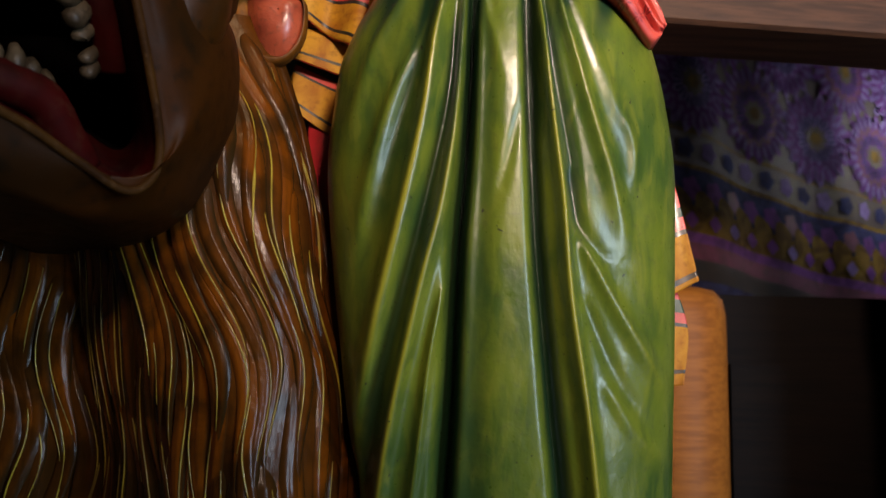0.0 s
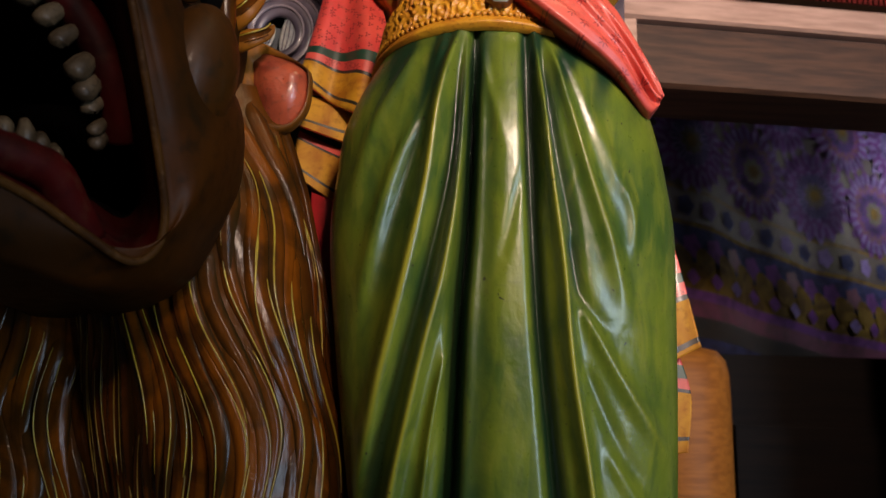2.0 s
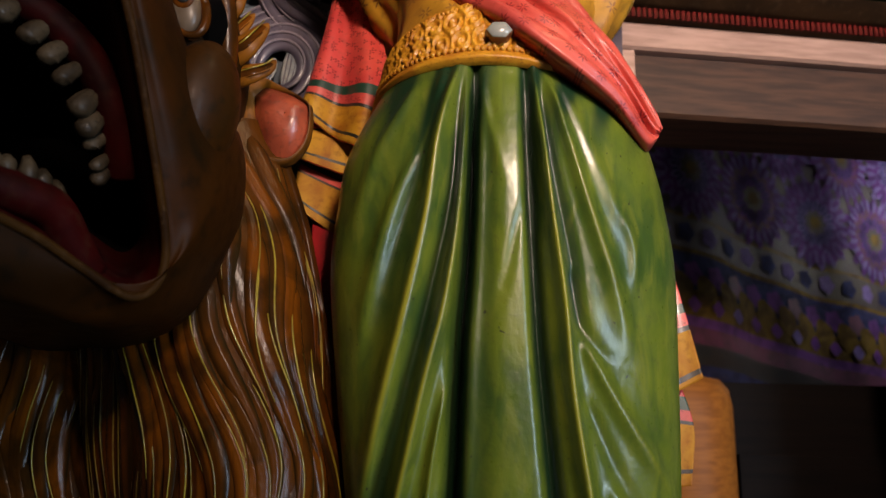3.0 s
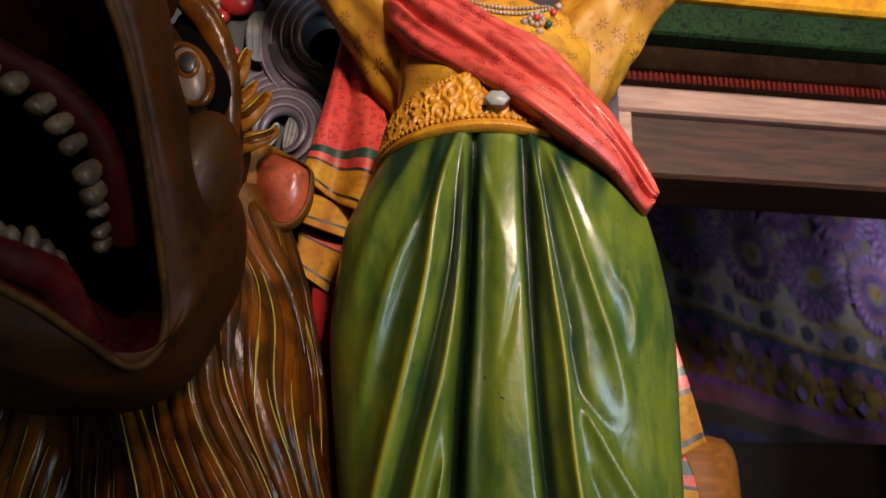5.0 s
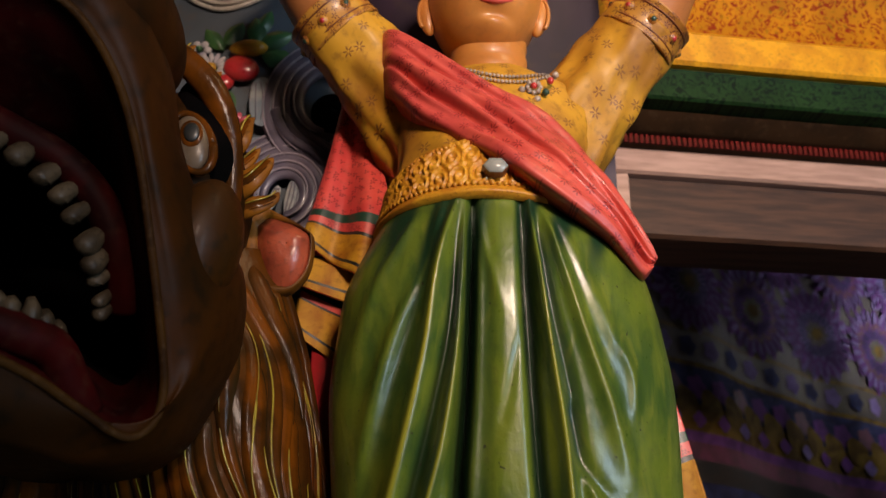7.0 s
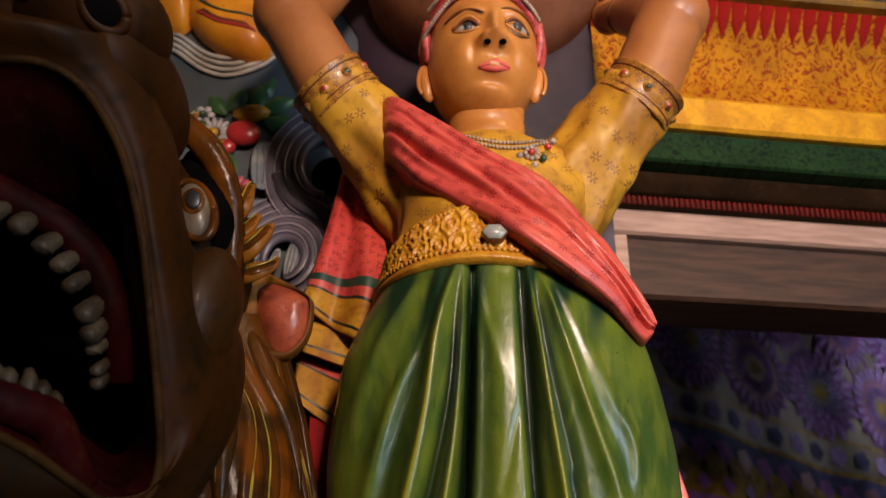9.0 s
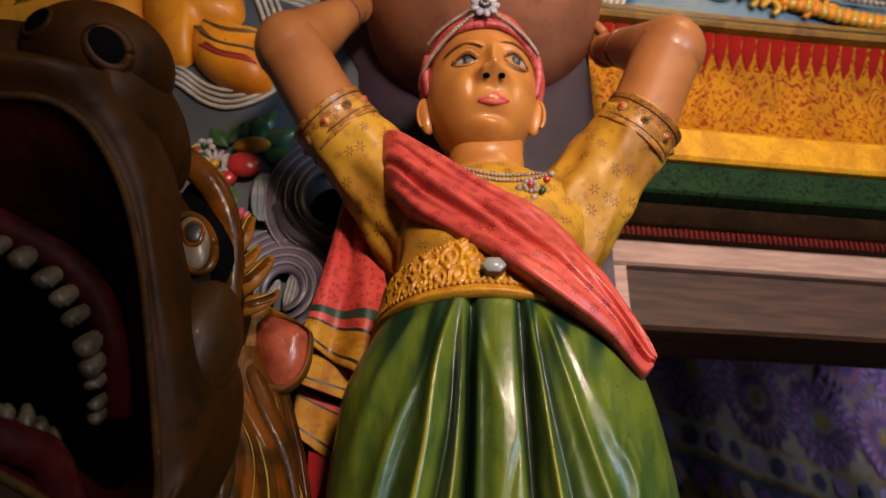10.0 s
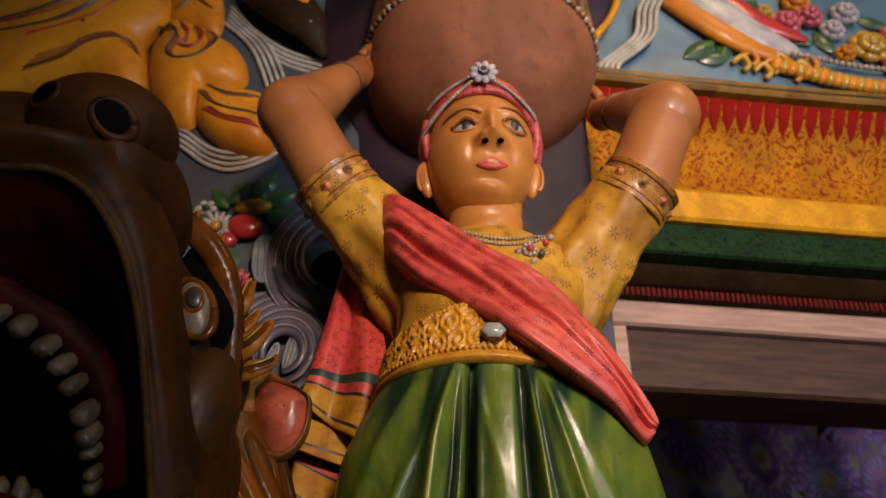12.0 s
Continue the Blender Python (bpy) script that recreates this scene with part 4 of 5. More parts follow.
    for s in (-1, 1):
        for k in range(3):
            x = H[0] + s * (0.0765 + 0.0025 * k)
            limb(b, [(x - s * 0.001, H[1] - 0.030 + 0.011 * k, H[2] + 0.055), (x + s * 0.002, H[1] - 0.024 + 0.011 * k, H[2] + 0.03), (x - s * 0.003, H[1] - 0.012 + 0.010 * k, H[2] + 0.002)], [0.0062, 0.0064, 0.0056], ROSE if k == 1 else TURBAN, 16, 10)
    b.ball((H[0], H[1] + 0.012, H[2] + 0.085), (0.074, 0.080, 0.034), TURBAN, 12, 30)
    # bead strings looped over it
    for s, n in ((-1, 34), (1, 22)):
        for k in range(n):
            u = k / (n - 1)
            t = s * (0.05 + (1.45 if s < 0 else 1.0) * u)
            z = H[2] + 0.090 - (0.066 if s < 0 else 0.036) * u - (0.012 if s < 0 else 0.004) * math.sin(math.pi * u)
            b.ball((H[0] + 0.087 * math.sin(t), H[1] - 0.090 * math.cos(t) + 0.004, z), 0.0030, PEARL, 6, 8)
    for k in range(22):
        u = k / 21
        t = -(0.10 + 0.95 * u)
        b.ball((H[0] + 0.086 * math.sin(t), H[1] - 0.089 * math.cos(t) + 0.004, H[2] + 0.096 - 0.026 * u - 0.004 * math.sin(math.pi * u)), 0.0026, PEARL, 6, 8)
    # brooch: nine petals round a boss
    c = np.array((H[0] + 0.001, H[1] - 0.092, H[2] + 0.092))
    for k in range(9):
        t = 2 * math.pi * k / 9
        b.ball(c + np.array((0.0135 * math.cos(t), 0, 0.0135 * math.sin(t))), (0.0076, 0.0036, 0.0052), PETAL, 7, 10, (0, -math.degrees(t), 0))
    b.ball(c + np.array((0, -0.003, 0)), (0.0085, 0.0045, 0.0085), IRIS, 8, 12)
    for k in range(7):
        t = 2 * math.pi * k / 7
        b.ball(c + np.array((0.0052 * math.cos(t), -0.0068, 0.0052 * math.sin(t))), 0.0018, PEARL, 5, 7)


def necklace(b):
    for n, drop, half in ((26, 0.012, 0.058), (30, 0.022, 0.066)):
        for k in range(n):
            q = -1 + 2 * k / (n - 1)
            x, z = 0.066 + half * q, 2.088 - drop * (1 - q * q) + 0.014 * q * q
            b.ball((x, float(chest_y(x, z)) - 0.003, z), 0.0023, PEARL, 5, 7)
    c = np.array((0.096, float(chest_y(0.096, 2.055)) - 0.005, 2.057))
    for k in range(8):
        t = 2 * math.pi * k / 8
        b.ball(c + np.array((0.0075 * math.cos(t), 0, 0.0075 * math.sin(t))), 0.0034, PEARL, 5, 7)
    b.ball(c + np.array((0, -0.003, 0)), 0.0042, FRUIT, 6, 9)
    for dx, dz, m in ((0.014, -0.006, DARKGREEN), (0.020, 0.010, FRUIT), (-0.014, -0.003, PEARL), (0.004, -0.016, PEARL), (0.026, 0.018, PEARL)):
        b.ball(c + np.array((dx, 0.001, dz)), 0.0046, m, 6, 8)


def shawl_end(b, rails, stripes, folds, depth, thick=0.006, phase=0.0):
    """A hanging cloth end between two side lines; stripes: (from, to, material) down its length."""
    left, right = curve(rails[0], 60), curve(rails[1], 60)
    vs = np.linspace(0, 1, 40)
    rows = []
    for k, (p, q) in enumerate(zip(left, right)):
        ring = [p + (q - p) * v + np.array((0, -depth * math.sin(2 * math.pi * folds * v + phase + 0.6 * k / 60) * (0.4 + 0.6 * k / 60), 0)) for v in vs]
        rows.append(ring + [r + np.array((0, thick, 0)) for r in ring[::-1]])
    def pick(i, j):
        u = (i + 0.5) / 59
        for lo, hi, m in stripes:
            if lo <= u < hi:
                return m
        return stripes[-1][2]
    b.grid(rows, stripes[0][2], wrap=True, caps=True, pick=pick)


EDGE = [(0.0, 0.70, TAIL), (0.70, 0.75, DARKGREEN), (0.75, 0.79, ROSE), (0.79, 0.81, BLACK), (0.81, 0.95, BORDER), (0.95, 0.97, BLACK), (0.97, 1.01, BORDER)]
EDGE2 = [(0.0, 0.22, RED), (0.22, 0.36, DARKGREEN), (0.36, 0.46, ROSE), (0.46, 0.50, BLACK), (0.50, 0.86, BORDER), (0.86, 0.90, BLACK), (0.90, 1.01, BORDER)]


EDGE3 = [(0, 0.5, TAIL), (0.5, 0.56, DARKGREEN), (0.56, 0.64, TAIL), (0.64, 0.67, BLACK), (0.67, 0.93, BORDER), (0.93, 0.96, BLACK), (0.96, 1.01, BORDER)]


def shawl(b):
    shawl_end(b, [[(-0.150, 0.895, 2.140), (-0.160, 0.872, 2.03), (-0.172, 0.855, 1.945), (-0.182, 0.850, 1.895)],
                  [(-0.128, 0.890, 2.140), (-0.095, 0.862, 2.03), (-0.074, 0.838, 1.935), (-0.074, 0.835, 1.825)]], EDGE, 1.7, 0.009)
    shawl_end(b, [[(-0.178, 0.872, 1.915), (-0.186, 0.864, 1.88), (-0.188, 0.858, 1.842)], [(-0.075, 0.862, 1.900), (-0.070, 0.852, 1.865), (-0.070, 0.848, 1.805)]], EDGE2, 0.8, 0.006, phase=1.0)
    shawl_end(b, [[(-0.170, 0.884, 1.865), (-0.184, 0.876, 1.83), (-0.180, 0.868, 1.782)], [(-0.075, 0.875, 1.825), (-0.075, 0.866, 1.78), (-0.080, 0.860, 1.715)]], EDGE2, 0.9, 0.006, phase=2.2)
    shawl_end(b, [[(-0.165, 0.885, 1.80), (-0.158, 0.870, 1.65), (-0.150, 0.87, 1.40)], [(-0.070, 0.88, 1.80), (-0.070, 0.865, 1.65), (-0.070, 0.865, 1.40)]], [(0, 1.01, RED)], 1.2, 0.008)
    # the other side: two short stepped ends past the hip
    shawl_end(b, [[(0.200, 0.885, 1.76), (0.205, 0.880, 1.66), (0.205, 0.875, 1.545)], [(0.258, 0.885, 1.76), (0.278, 0.880, 1.68), (0.295, 0.872, 1.594)]], EDGE3, 0.8, 0.007)
    shawl_end(b, [[(0.200, 0.90, 1.60), (0.205, 0.895, 1.55), (0.210, 0.89, 1.465)], [(0.272, 0.90, 1.60), (0.288, 0.895, 1.54), (0.281, 0.89, 1.475)]], EDGE2, 0.8, 0.006)


def figure():
    b = Mould()
    for build in (skirt, trunk, belt, sash, arms, head, necklace, shawl):
        build(b)
    tagged(b.made("statue"), "painted plaster statue in green skirt, yellow shirt and rose sash", "statue")


figure()


def basket():
    """Round-bottomed vessel carried on the head."""
    e = empty("basket", "round-bottomed brown clay basket carried on the statue's head", "basket")
    e.location = (0.048, 0.955, 2.355)
    th = np.linspace(0, 2 * np.pi, 90, endpoint=False)
    def turned(name, prof, m, label=""):
        b = Mould()
        b.grid([[(r * math.sin(t), r * math.cos(t), z + 0.20) for t in th] for r, z in prof], m, wrap=True, caps=True)
        return b.made(name, e, label)
    us = np.linspace(0.03, np.pi / 2, 26)
    turned("bowl", [(0.202 * math.sin(u) ** 0.85, -0.200 * math.cos(u)) for u in us] + [(0.201, 0.004)], CLAY)
    turned("wall", [(0.199, 0.006), (0.206, 0.03), (0.200, 0.10), (0.188, 0.20), (0.19, 0.26), (0.17, 0.262)], WEAVE, "woven patterned basket wall")
    b = Mould()
    for k in range(96):
        t = 2 * math.pi * k / 96
        b.ball((0.2045 * math.sin(t), 0.2045 * math.cos(t), 0.206), 0.0062, PEARL if k % 2 else WEAVE, 5, 8)
    b.made("bead_rim", e, "beaded rim")


basket()


def throne_back():
    """Dark patterned panel behind the basket with a gilt edge; its lower rows stand for shade on the wall."""
    e = empty("throne_back", "dark purple panel with a gilt edge behind the basket", "panel")
    p = Mould()
    # rows below z 2.43: dark sheet in place of the shaded wall by the head
    p.grid([[(w, 0.980, z), (x, 0.980, z), (x, 0.984, z), (w, 0.984, z)] for w, x, z in ((-0.12, 0.19, 2.02), (-0.16, 0.20, 2.43), (-0.24, 0.235, 2.58), (-0.25, 0.262, 2.66), (-0.25, 0.305, 2.74), (-0.25, 0.36, 2.95))], PURPLE, wrap=True, caps=True)
    p.made("panel", e)
    p = Mould()
    p.tube(curve([(0.238, 0.972, 2.58), (0.264, 0.972, 2.66), (0.308, 0.972, 2.742), (0.363, 0.972, 2.95)], 30), 0.0075, FASCIA, 10)
    p.made("gilt_edge", e, "yellow gilt edge")


throne_back()


# ---- the beast: one mesh ----
def beast():
    b = Mould()
    n = 120
    lip = curve([(-0.43, 0.43, 1.925), (-0.355, 0.44, 1.932), (-0.318, 0.45, 1.936), (-0.292, 0.47, 1.926), (-0.268, 0.50, 1.890), (-0.252, 0.53, 1.835), (-0.241, 0.56, 1.766), (-0.232, 0.595, 1.690),
                 (-0.231, 0.607, 1.655), (-0.236, 0.603, 1.632), (-0.250, 0.590, 1.622), (-0.275, 0.560, 1.638), (-0.300, 0.525, 1.656), (-0.335, 0.48, 1.668), (-0.40, 0.45, 1.67)], n)
    cheek = curve([(-0.43, 0.40, 1.965), (-0.340, 0.42, 1.962), (-0.294, 0.44, 1.965), (-0.272, 0.48, 1.975), (-0.252, 0.53, 1.940), (-0.244, 0.565, 1.880), (-0.226, 0.61, 1.828), (-0.204, 0.66, 1.800),
                   (-0.200, 0.68, 1.750), (-0.210, 0.675, 1.695), (-0.238, 0.65, 1.625), (-0.285, 0.60, 1.603), (-0.325, 0.54, 1.610), (-0.40, 0.50, 1.61)], n)
    core = np.array((-0.43, 0.66, 1.80))
    rows = []
    for u, out in ((1.0, 0.30), (0.72, 0.20), (0.45, 0.10), (0.22, 0.035), (0.06, 0.004)):
        rows.append(lip + (core - lip) * u * np.array((0.8, 0.5, 0.8)) + np.array((0, out, 0)))
    inner = rows + [lip + np.array((-0.003, 0.001, 0))]
    # inner mouth: its darkness is in the colour of these rows
    b.grid(inner[:3], CAVITYSHADE)
    b.grid(inner[2:], MOUTH)
    # throat and the far side of the mouth, near-black in place of deep shade
    b.ball((-0.52, 0.88, 1.88), (0.26, 0.09, 0.20), CAVITYSHADE, 18, 30)
    b.grid([[(-0.47 - 0.05 * s, 0.42 + 0.42 * s, z) for z in np.linspace(1.66, 2.02, 12)] for s in np.linspace(0, 1, 8)], CAVITYSHADE)
    skin = [lip + np.array((-0.003, 0.001, 0)), lip + np.array((0.001, -0.005, 0))]
    for w in np.linspace(0.12, 1, 9):
        bulge = math.sin(math.pi * min(1, w * 0.95))
        low = (np.clip(np.linspace(-0.9, 3.0, n), 0, 1) * np.clip(np.linspace(7, -1.5, n), 0.0, 1))[:, None]
        skin.append(lip + (cheek - lip) * w + bulge * (np.array((0.0, -0.016, 0)) + low * np.array((0.008, -0.012, 0))))
    skin.append(cheek + np.array((0.000, 0.03, 0)))
    skin.append(cheek + np.array((-0.03, 0.14, 0)))
    skin.append(cheek * np.array((1, 0, 1)) + np.array((-0.09, 0.93, 0)))
    b.grid(skin, HIDE)
    b.tube(lip + np.array((0.0005, -0.004, 0)), 0.0038, LIPEDGE, 8)
    # snout with two nostrils, the shade inside them laid on as black discs
    sc, sr = np.array((-0.314, 0.494, 2.012)), np.array((0.066, 0.062, 0.050))
    b.ball(sc, sr, HIDE, 30, 44)
    b.ball((-0.287, 0.545, 1.978), (0.038, 0.09, 0.052), HIDE, 20, 30)
    b.ball((-0.40, 0.57, 2.01), (0.13, 0.12, 0.06), HIDE, 20, 30)

    def on_snout(x, z, out=0.0):
        d = np.clip(1 - ((x - sc[0]) / sr[0]) ** 2 - ((z - sc[2]) / sr[2]) ** 2, 0.02, 1)
        return np.stack([x, sc[1] - sr[1] * np.sqrt(d) - out, z], -1)

    for x, z, s in ((-0.342, 2.012, 0.0125), (-0.284, 1.994, 0.0145)):
        t = np.linspace(0, 2 * np.pi, 30)
        b.tube(on_snout(x + s * np.cos(t), z + 0.92 * s * np.sin(t), -0.004), 0.0052, HIDE, 12)
        q = np.linspace(0, 0.96, 6)
        b.grid(np.array([on_snout(x + s * k * np.cos(t[:-1]), z + 0.92 * s * k * np.sin(t[:-1]), 0.0015) for k in q]), CAVITYSHADE, wrap=True)
    # eye with heavy lid, black ball for the shade of its hollow, brow ridge
    b.ball((-0.263, 0.662, 1.925), (0.018, 0.011, 0.032), BEASTEYE, 18, 26, (0, -16, 0))
    b.ball((-0.261, 0.6520, 1.930), (0.0118, 0.0035, 0.0155), LOCK, 12, 20, (0, -12, 0))
    b.ball((-0.260, 0.6490, 1.930), (0.0082, 0.0032, 0.0112), BLACK, 12, 18, (0, -12, 0))
    t = np.linspace(0, 2 * np.pi, 44)
    ring = np.stack([0.0200 * np.cos(t) - 0.010 * np.sin(t), 0.003 * np.cos(t), 0.0335 * np.sin(t)], 1)
    b.tube(np.array((-0.262, 0.660, 1.924)) + ring, 0.0038 + 0.0012 * np.cos(t), LOCK, 10)
    b.ball((-0.262, 0.700, 1.955), (0.036, 0.028, 0.074), CAVITYSHADE, 18, 26, (0, -16, 0))
    ridge = curve([(-0.335, 0.650, 2.040), (-0.297, 0.660, 2.032), (-0.262, 0.672, 2.004), (-0.241, 0.684, 1.968), (-0.232, 0.697, 1.923), (-0.231, 0.705, 1.870), (-0.243, 0.712, 1.838)], 50)
    b.tube(ridge, np.interp(np.linspace(0, 1, 50), np.linspace(0, 1, 7), [0.012, 0.015, 0.016, 0.014, 0.013, 0.012, 0.007]), LOCK, 18, 0.8)
    b.ball((-0.30, 0.76, 1.90), (0.075, 0.11, 0.13), HIDE, 20, 30)
    b.ball((-0.227, 0.632, 1.800), (0.035, 0.046, 0.066), CHEEK, 24, 36, (0, 8, 0))
    # flame-shaped tufts behind the brow
    for x0, z0, x1, z1, y, w in ((-0.250, 1.960, -0.228, 1.992, 0.735, 0.0115), (-0.245, 1.915, -0.204, 1.946, 0.745, 0.0125), (-0.246, 1.896, -0.196, 1.909, 0.757, 0.0105),
                                 (-0.284, 2.012, -0.270, 2.046, 0.725, 0.0105), (-0.258, 1.938, -0.222, 1.962, 0.752, 0.010), (-0.318, 2.070, -0.309, 2.090, 0.735, 0.009)):
        bend = curve([(x0, y + 0.01, z0), (x0 * 0.55 + x1 * 0.45 + 0.004, y - 0.006, z0 * 0.62 + z1 * 0.38 - 0.005), (x1 - 0.004, y, z1 - 0.002), (x1 + 0.003, y + 0.003, z1 + 0.010)], 26)
        q = np.linspace(0, 1, 26)
        r = w * (1 - q) ** 0.7 * np.clip(0.7 + 2 * q, 0, 1)
        b.tube(bend, 1.55 * r, FLAME, 16, 0.5, pick=lambda i, j: LOCK if j in (11, 12) and i < 20 else FLAME)
        b.tube((bend + np.array((0.0, -w * 0.62, 0.003)))[2:22], 0.0009, STRAND, 6)
        b.tube((bend + np.array((0.003, -w * 0.55, -0.005)))[2:18], 0.0008, LOCK, 6)
    # ear: a cupped leaf, red inside
    rows, th = [], np.linspace(0, 2 * np.pi, 50, endpoint=False)
    rim = curve([(-0.244, 1.908), (-0.226, 1.919), (-0.195, 1.906), (-0.170, 1.892), (-0.158, 1.878), (-0.160, 1.838), (-0.181, 1.813), (-0.213, 1.816), (-0.236, 1.852), (-0.244, 1.908)], 51)[:-1]
    outline = np.stack([rim[:, 0], 0 * th, rim[:, 1]], 1)
    mid, cup = np.array((-0.200, 0.0, 1.868)), np.array((-0.184, 0.0, 1.866))
    red = cup + (outline - cup) * (0.66 + 0.24 * np.clip((outline[:, :1] + 0.235) / 0.06, 0, 1))
    for q, y in ((0.02, 0.782), (0.3, 0.781), (0.55, 0.783), (0.78, 0.790), (1.0, 0.800)):
        rows.append(cup + (red - cup) * q + np.array((0, y, 0)))
    b.grid(rows, EARRED, wrap=True)
    b.grid([red + np.array((0, 0.7995, 0)), red * 0.5 + outline * 0.5 + np.array((0, 0.792, 0)), outline + np.array((0, 0.797, 0)), mid + (outline - mid) * 1.03 + np.array((0, 0.806, 0)), mid + (outline - mid) * 0.5 + np.array((0, 0.85, 0))], FLAME, wrap=True)
    limb(b, [(-0.235, 0.80, 1.925), (-0.247, 0.785, 1.90), (-0.250, 0.78, 1.86), (-0.235, 0.78, 1.815)], [0.004, 0.012, 0.013, 0.004], FLAME, 26, 10)
    # teeth on their gums
    gum = curve([(-0.44, 0.52, 1.885), (-0.392, 0.545, 1.866), (-0.355, 0.565, 1.850), (-0.326, 0.585, 1.822), (-0.309, 0.60, 1.786), (-0.304, 0.62, 1.756), (-0.306, 0.635, 1.734)], 40)
    b.tube(gum + np.array((0.012, 0.012, 0.008)), 0.016, MOUTH, 10)
    rng = random.Random(4)
    for k, u in enumerate(np.linspace(0.04, 0.99, 12)):
        p = gum[int(u * 39)]
        size = 0.0092 * rng.uniform(0.85, 1.1) * (1.3 if k == 7 else 1) * (0.75 if k > 8 else 1)
        tip = p + np.array((-0.006, -0.006, -0.015)) * (1.0 if k < 9 else 0.6)
        limb(b, [p + np.array((0.004, 0.002, 0.006)), (p + tip) / 2 + np.array((rng.uniform(-0.002, 0.002), -0.003, 0)), tip], [size * 0.75, size, size * 1.05, size * 0.5], TOOTH, 12, 9)
    gum = curve([(-0.41, 0.48, 1.712), (-0.345, 0.51, 1.706), (-0.319, 0.53, 1.701), (-0.305, 0.55, 1.695), (-0.298, 0.57, 1.674), (-0.292, 0.59, 1.655)], 30)
    b.tube(gum + np.array((0.004, 0.004, -0.014)), 0.016, MOUTH, 10)
    for u in np.linspace(0.08, 0.97, 10):
        p = gum[int(u * 29)]
        limb(b, [p + np.array((0, 0, -0.008)), p + np.array((rng.uniform(-0.002, 0.002), -0.002, 0.006)), p + np.array((-0.001, -0.003, 0.016 * rng.uniform(0.7, 1.1)))], [0.006, 0.0075, 0.003], TOOTH, 7, 8)
    # mane: a swelling body under layers of tapered wavy locks
    def body(v, z):
        x = np.interp(z, [0.93, 1.2, 1.38, 1.49, 1.59, 1.69, 1.745, 1.80, 1.87], [-0.07, -0.075, -0.090, -0.106, -0.124, -0.146, -0.160, -0.180, -0.212])
        tuck = np.clip((z - 1.70) / 0.10, 0, 1)
        x = x - 0.36 * v + 0.008 * np.sin(9 * z + 3 * v) * np.clip(v * 4, 0, 1)
        y = 0.80 - 0.114 * np.sin(np.clip(v * 3.0, 0, 1) * np.pi / 2) ** 0.8 + 0.30 * np.minimum(np.maximum(v, 0), 0.85) ** 2 + 0.012 + 0.03 * tuck * np.clip(v * 3, 0, 1)
        y = y + 0.004 * np.sin(13 * v + 7 * z) + 0.003 * np.sin(29 * v - 11 * z)
        return np.stack([x, y, z + 0 * v], -1)

    def outward(v, z):
        e = 0.006
        n = np.cross(body(v + e, z) - body(v - e, z), body(v, z + e) - body(v, z - e))
        n *= np.sign(-n[..., 1:2] + 1e-9)
        return n / (np.linalg.norm(n, axis=-1, keepdims=True) + 1e-12)

    def root(v):
        return np.interp(v, [0, 0.10, 0.24, 0.32, 0.45, 1.4], [1.865, 1.855, 1.78, 1.71, 1.665, 1.655])

    V, Zm = np.meshgrid(np.linspace(-0.02, 1.4, 200), np.linspace(0, 1, 90))
    Zm = 0.93 + (root(V) - 0.93) * Zm
    b.grid(body(V, Zm), LOCK, relief_shade=np.full(V.shape, 0.35))
    rng = random.Random(23)
    ss, qs = np.linspace(0, 1, 30), np.linspace(-1, 1, 11)
    for row in range(9, -1, -1):
        for col in range(22):
            v0 = -0.01 + 0.064 * col + (0.032 if row % 2 else 0) + rng.uniform(-0.018, 0.018)
            v0 = max(v0, 0.004)
            z0 = min(1.87 - 0.090 * row + rng.uniform(-0.03, 0.03), float(root(v0)) - rng.uniform(0.0, 0.02))
            if 1.87 - 0.090 * row > root(v0) + 0.09:
                continue
            reach = rng.uniform(0.16, 0.32)
            zz = z0 - reach * ss
            drift = float(np.interp(v0, [0, 0.1, 0.35, 0.6, 0.9], [0.03, -0.08, -0.30, -0.05, 0.30]))
            sway = (0.026 + 0.008 * math.sin(7 * v0)) * min(1, 0.40 + 2.5 * v0)
            wave = 0.23
            ph = 5.5 * v0 - 2 * math.pi * z0 / wave + 0.8 * math.sin(11 * v0) + rng.uniform(-0.55, 0.55)
            vc = v0 + drift * (z0 - zz) + sway * (np.sin(2 * np.pi * (z0 - zz) / wave + ph) - math.sin(ph))
            vc = np.maximum(vc, -0.004)
            half = rng.uniform(0.0085, 0.0165) * np.clip(ss * 5 + 0.35, 0, 1) * np.clip((1 - ss) * 1.9, 0.02, 1) ** 0.8
            # across the lock, equal widths on the turning side
            wide = half / np.linalg.norm((body(vc + 0.004, zz) - body(vc - 0.004, zz)) / 0.008, axis=-1)
            vv = vc[:, None] + qs * wide[:, None]
            zq = np.broadcast_to(zz[:, None], vv.shape)
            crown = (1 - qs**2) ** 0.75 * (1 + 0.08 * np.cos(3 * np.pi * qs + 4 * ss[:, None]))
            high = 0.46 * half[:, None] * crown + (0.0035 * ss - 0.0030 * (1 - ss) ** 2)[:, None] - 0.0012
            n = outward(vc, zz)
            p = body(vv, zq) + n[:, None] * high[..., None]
            # crest bright, edges dark, with a random tone for each lock
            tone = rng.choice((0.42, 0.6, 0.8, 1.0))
            b.grid(p, LOCK, relief_shade=np.clip((0.10 + 0.90 * (1 - np.abs(qs - 0.1) ** 2.2))[None] * tone * (0.75 + 0.25 * np.sin(np.pi * ss))[:, None], 0, 1))
            if rng.random() < 0.80:
                j = rng.choice((2, 3, 7, 8))
                i0, i1 = rng.randint(0, 5), rng.randint(22, 29)
                line = p[i0:i1, j] + n[i0:i1] * 0.0003
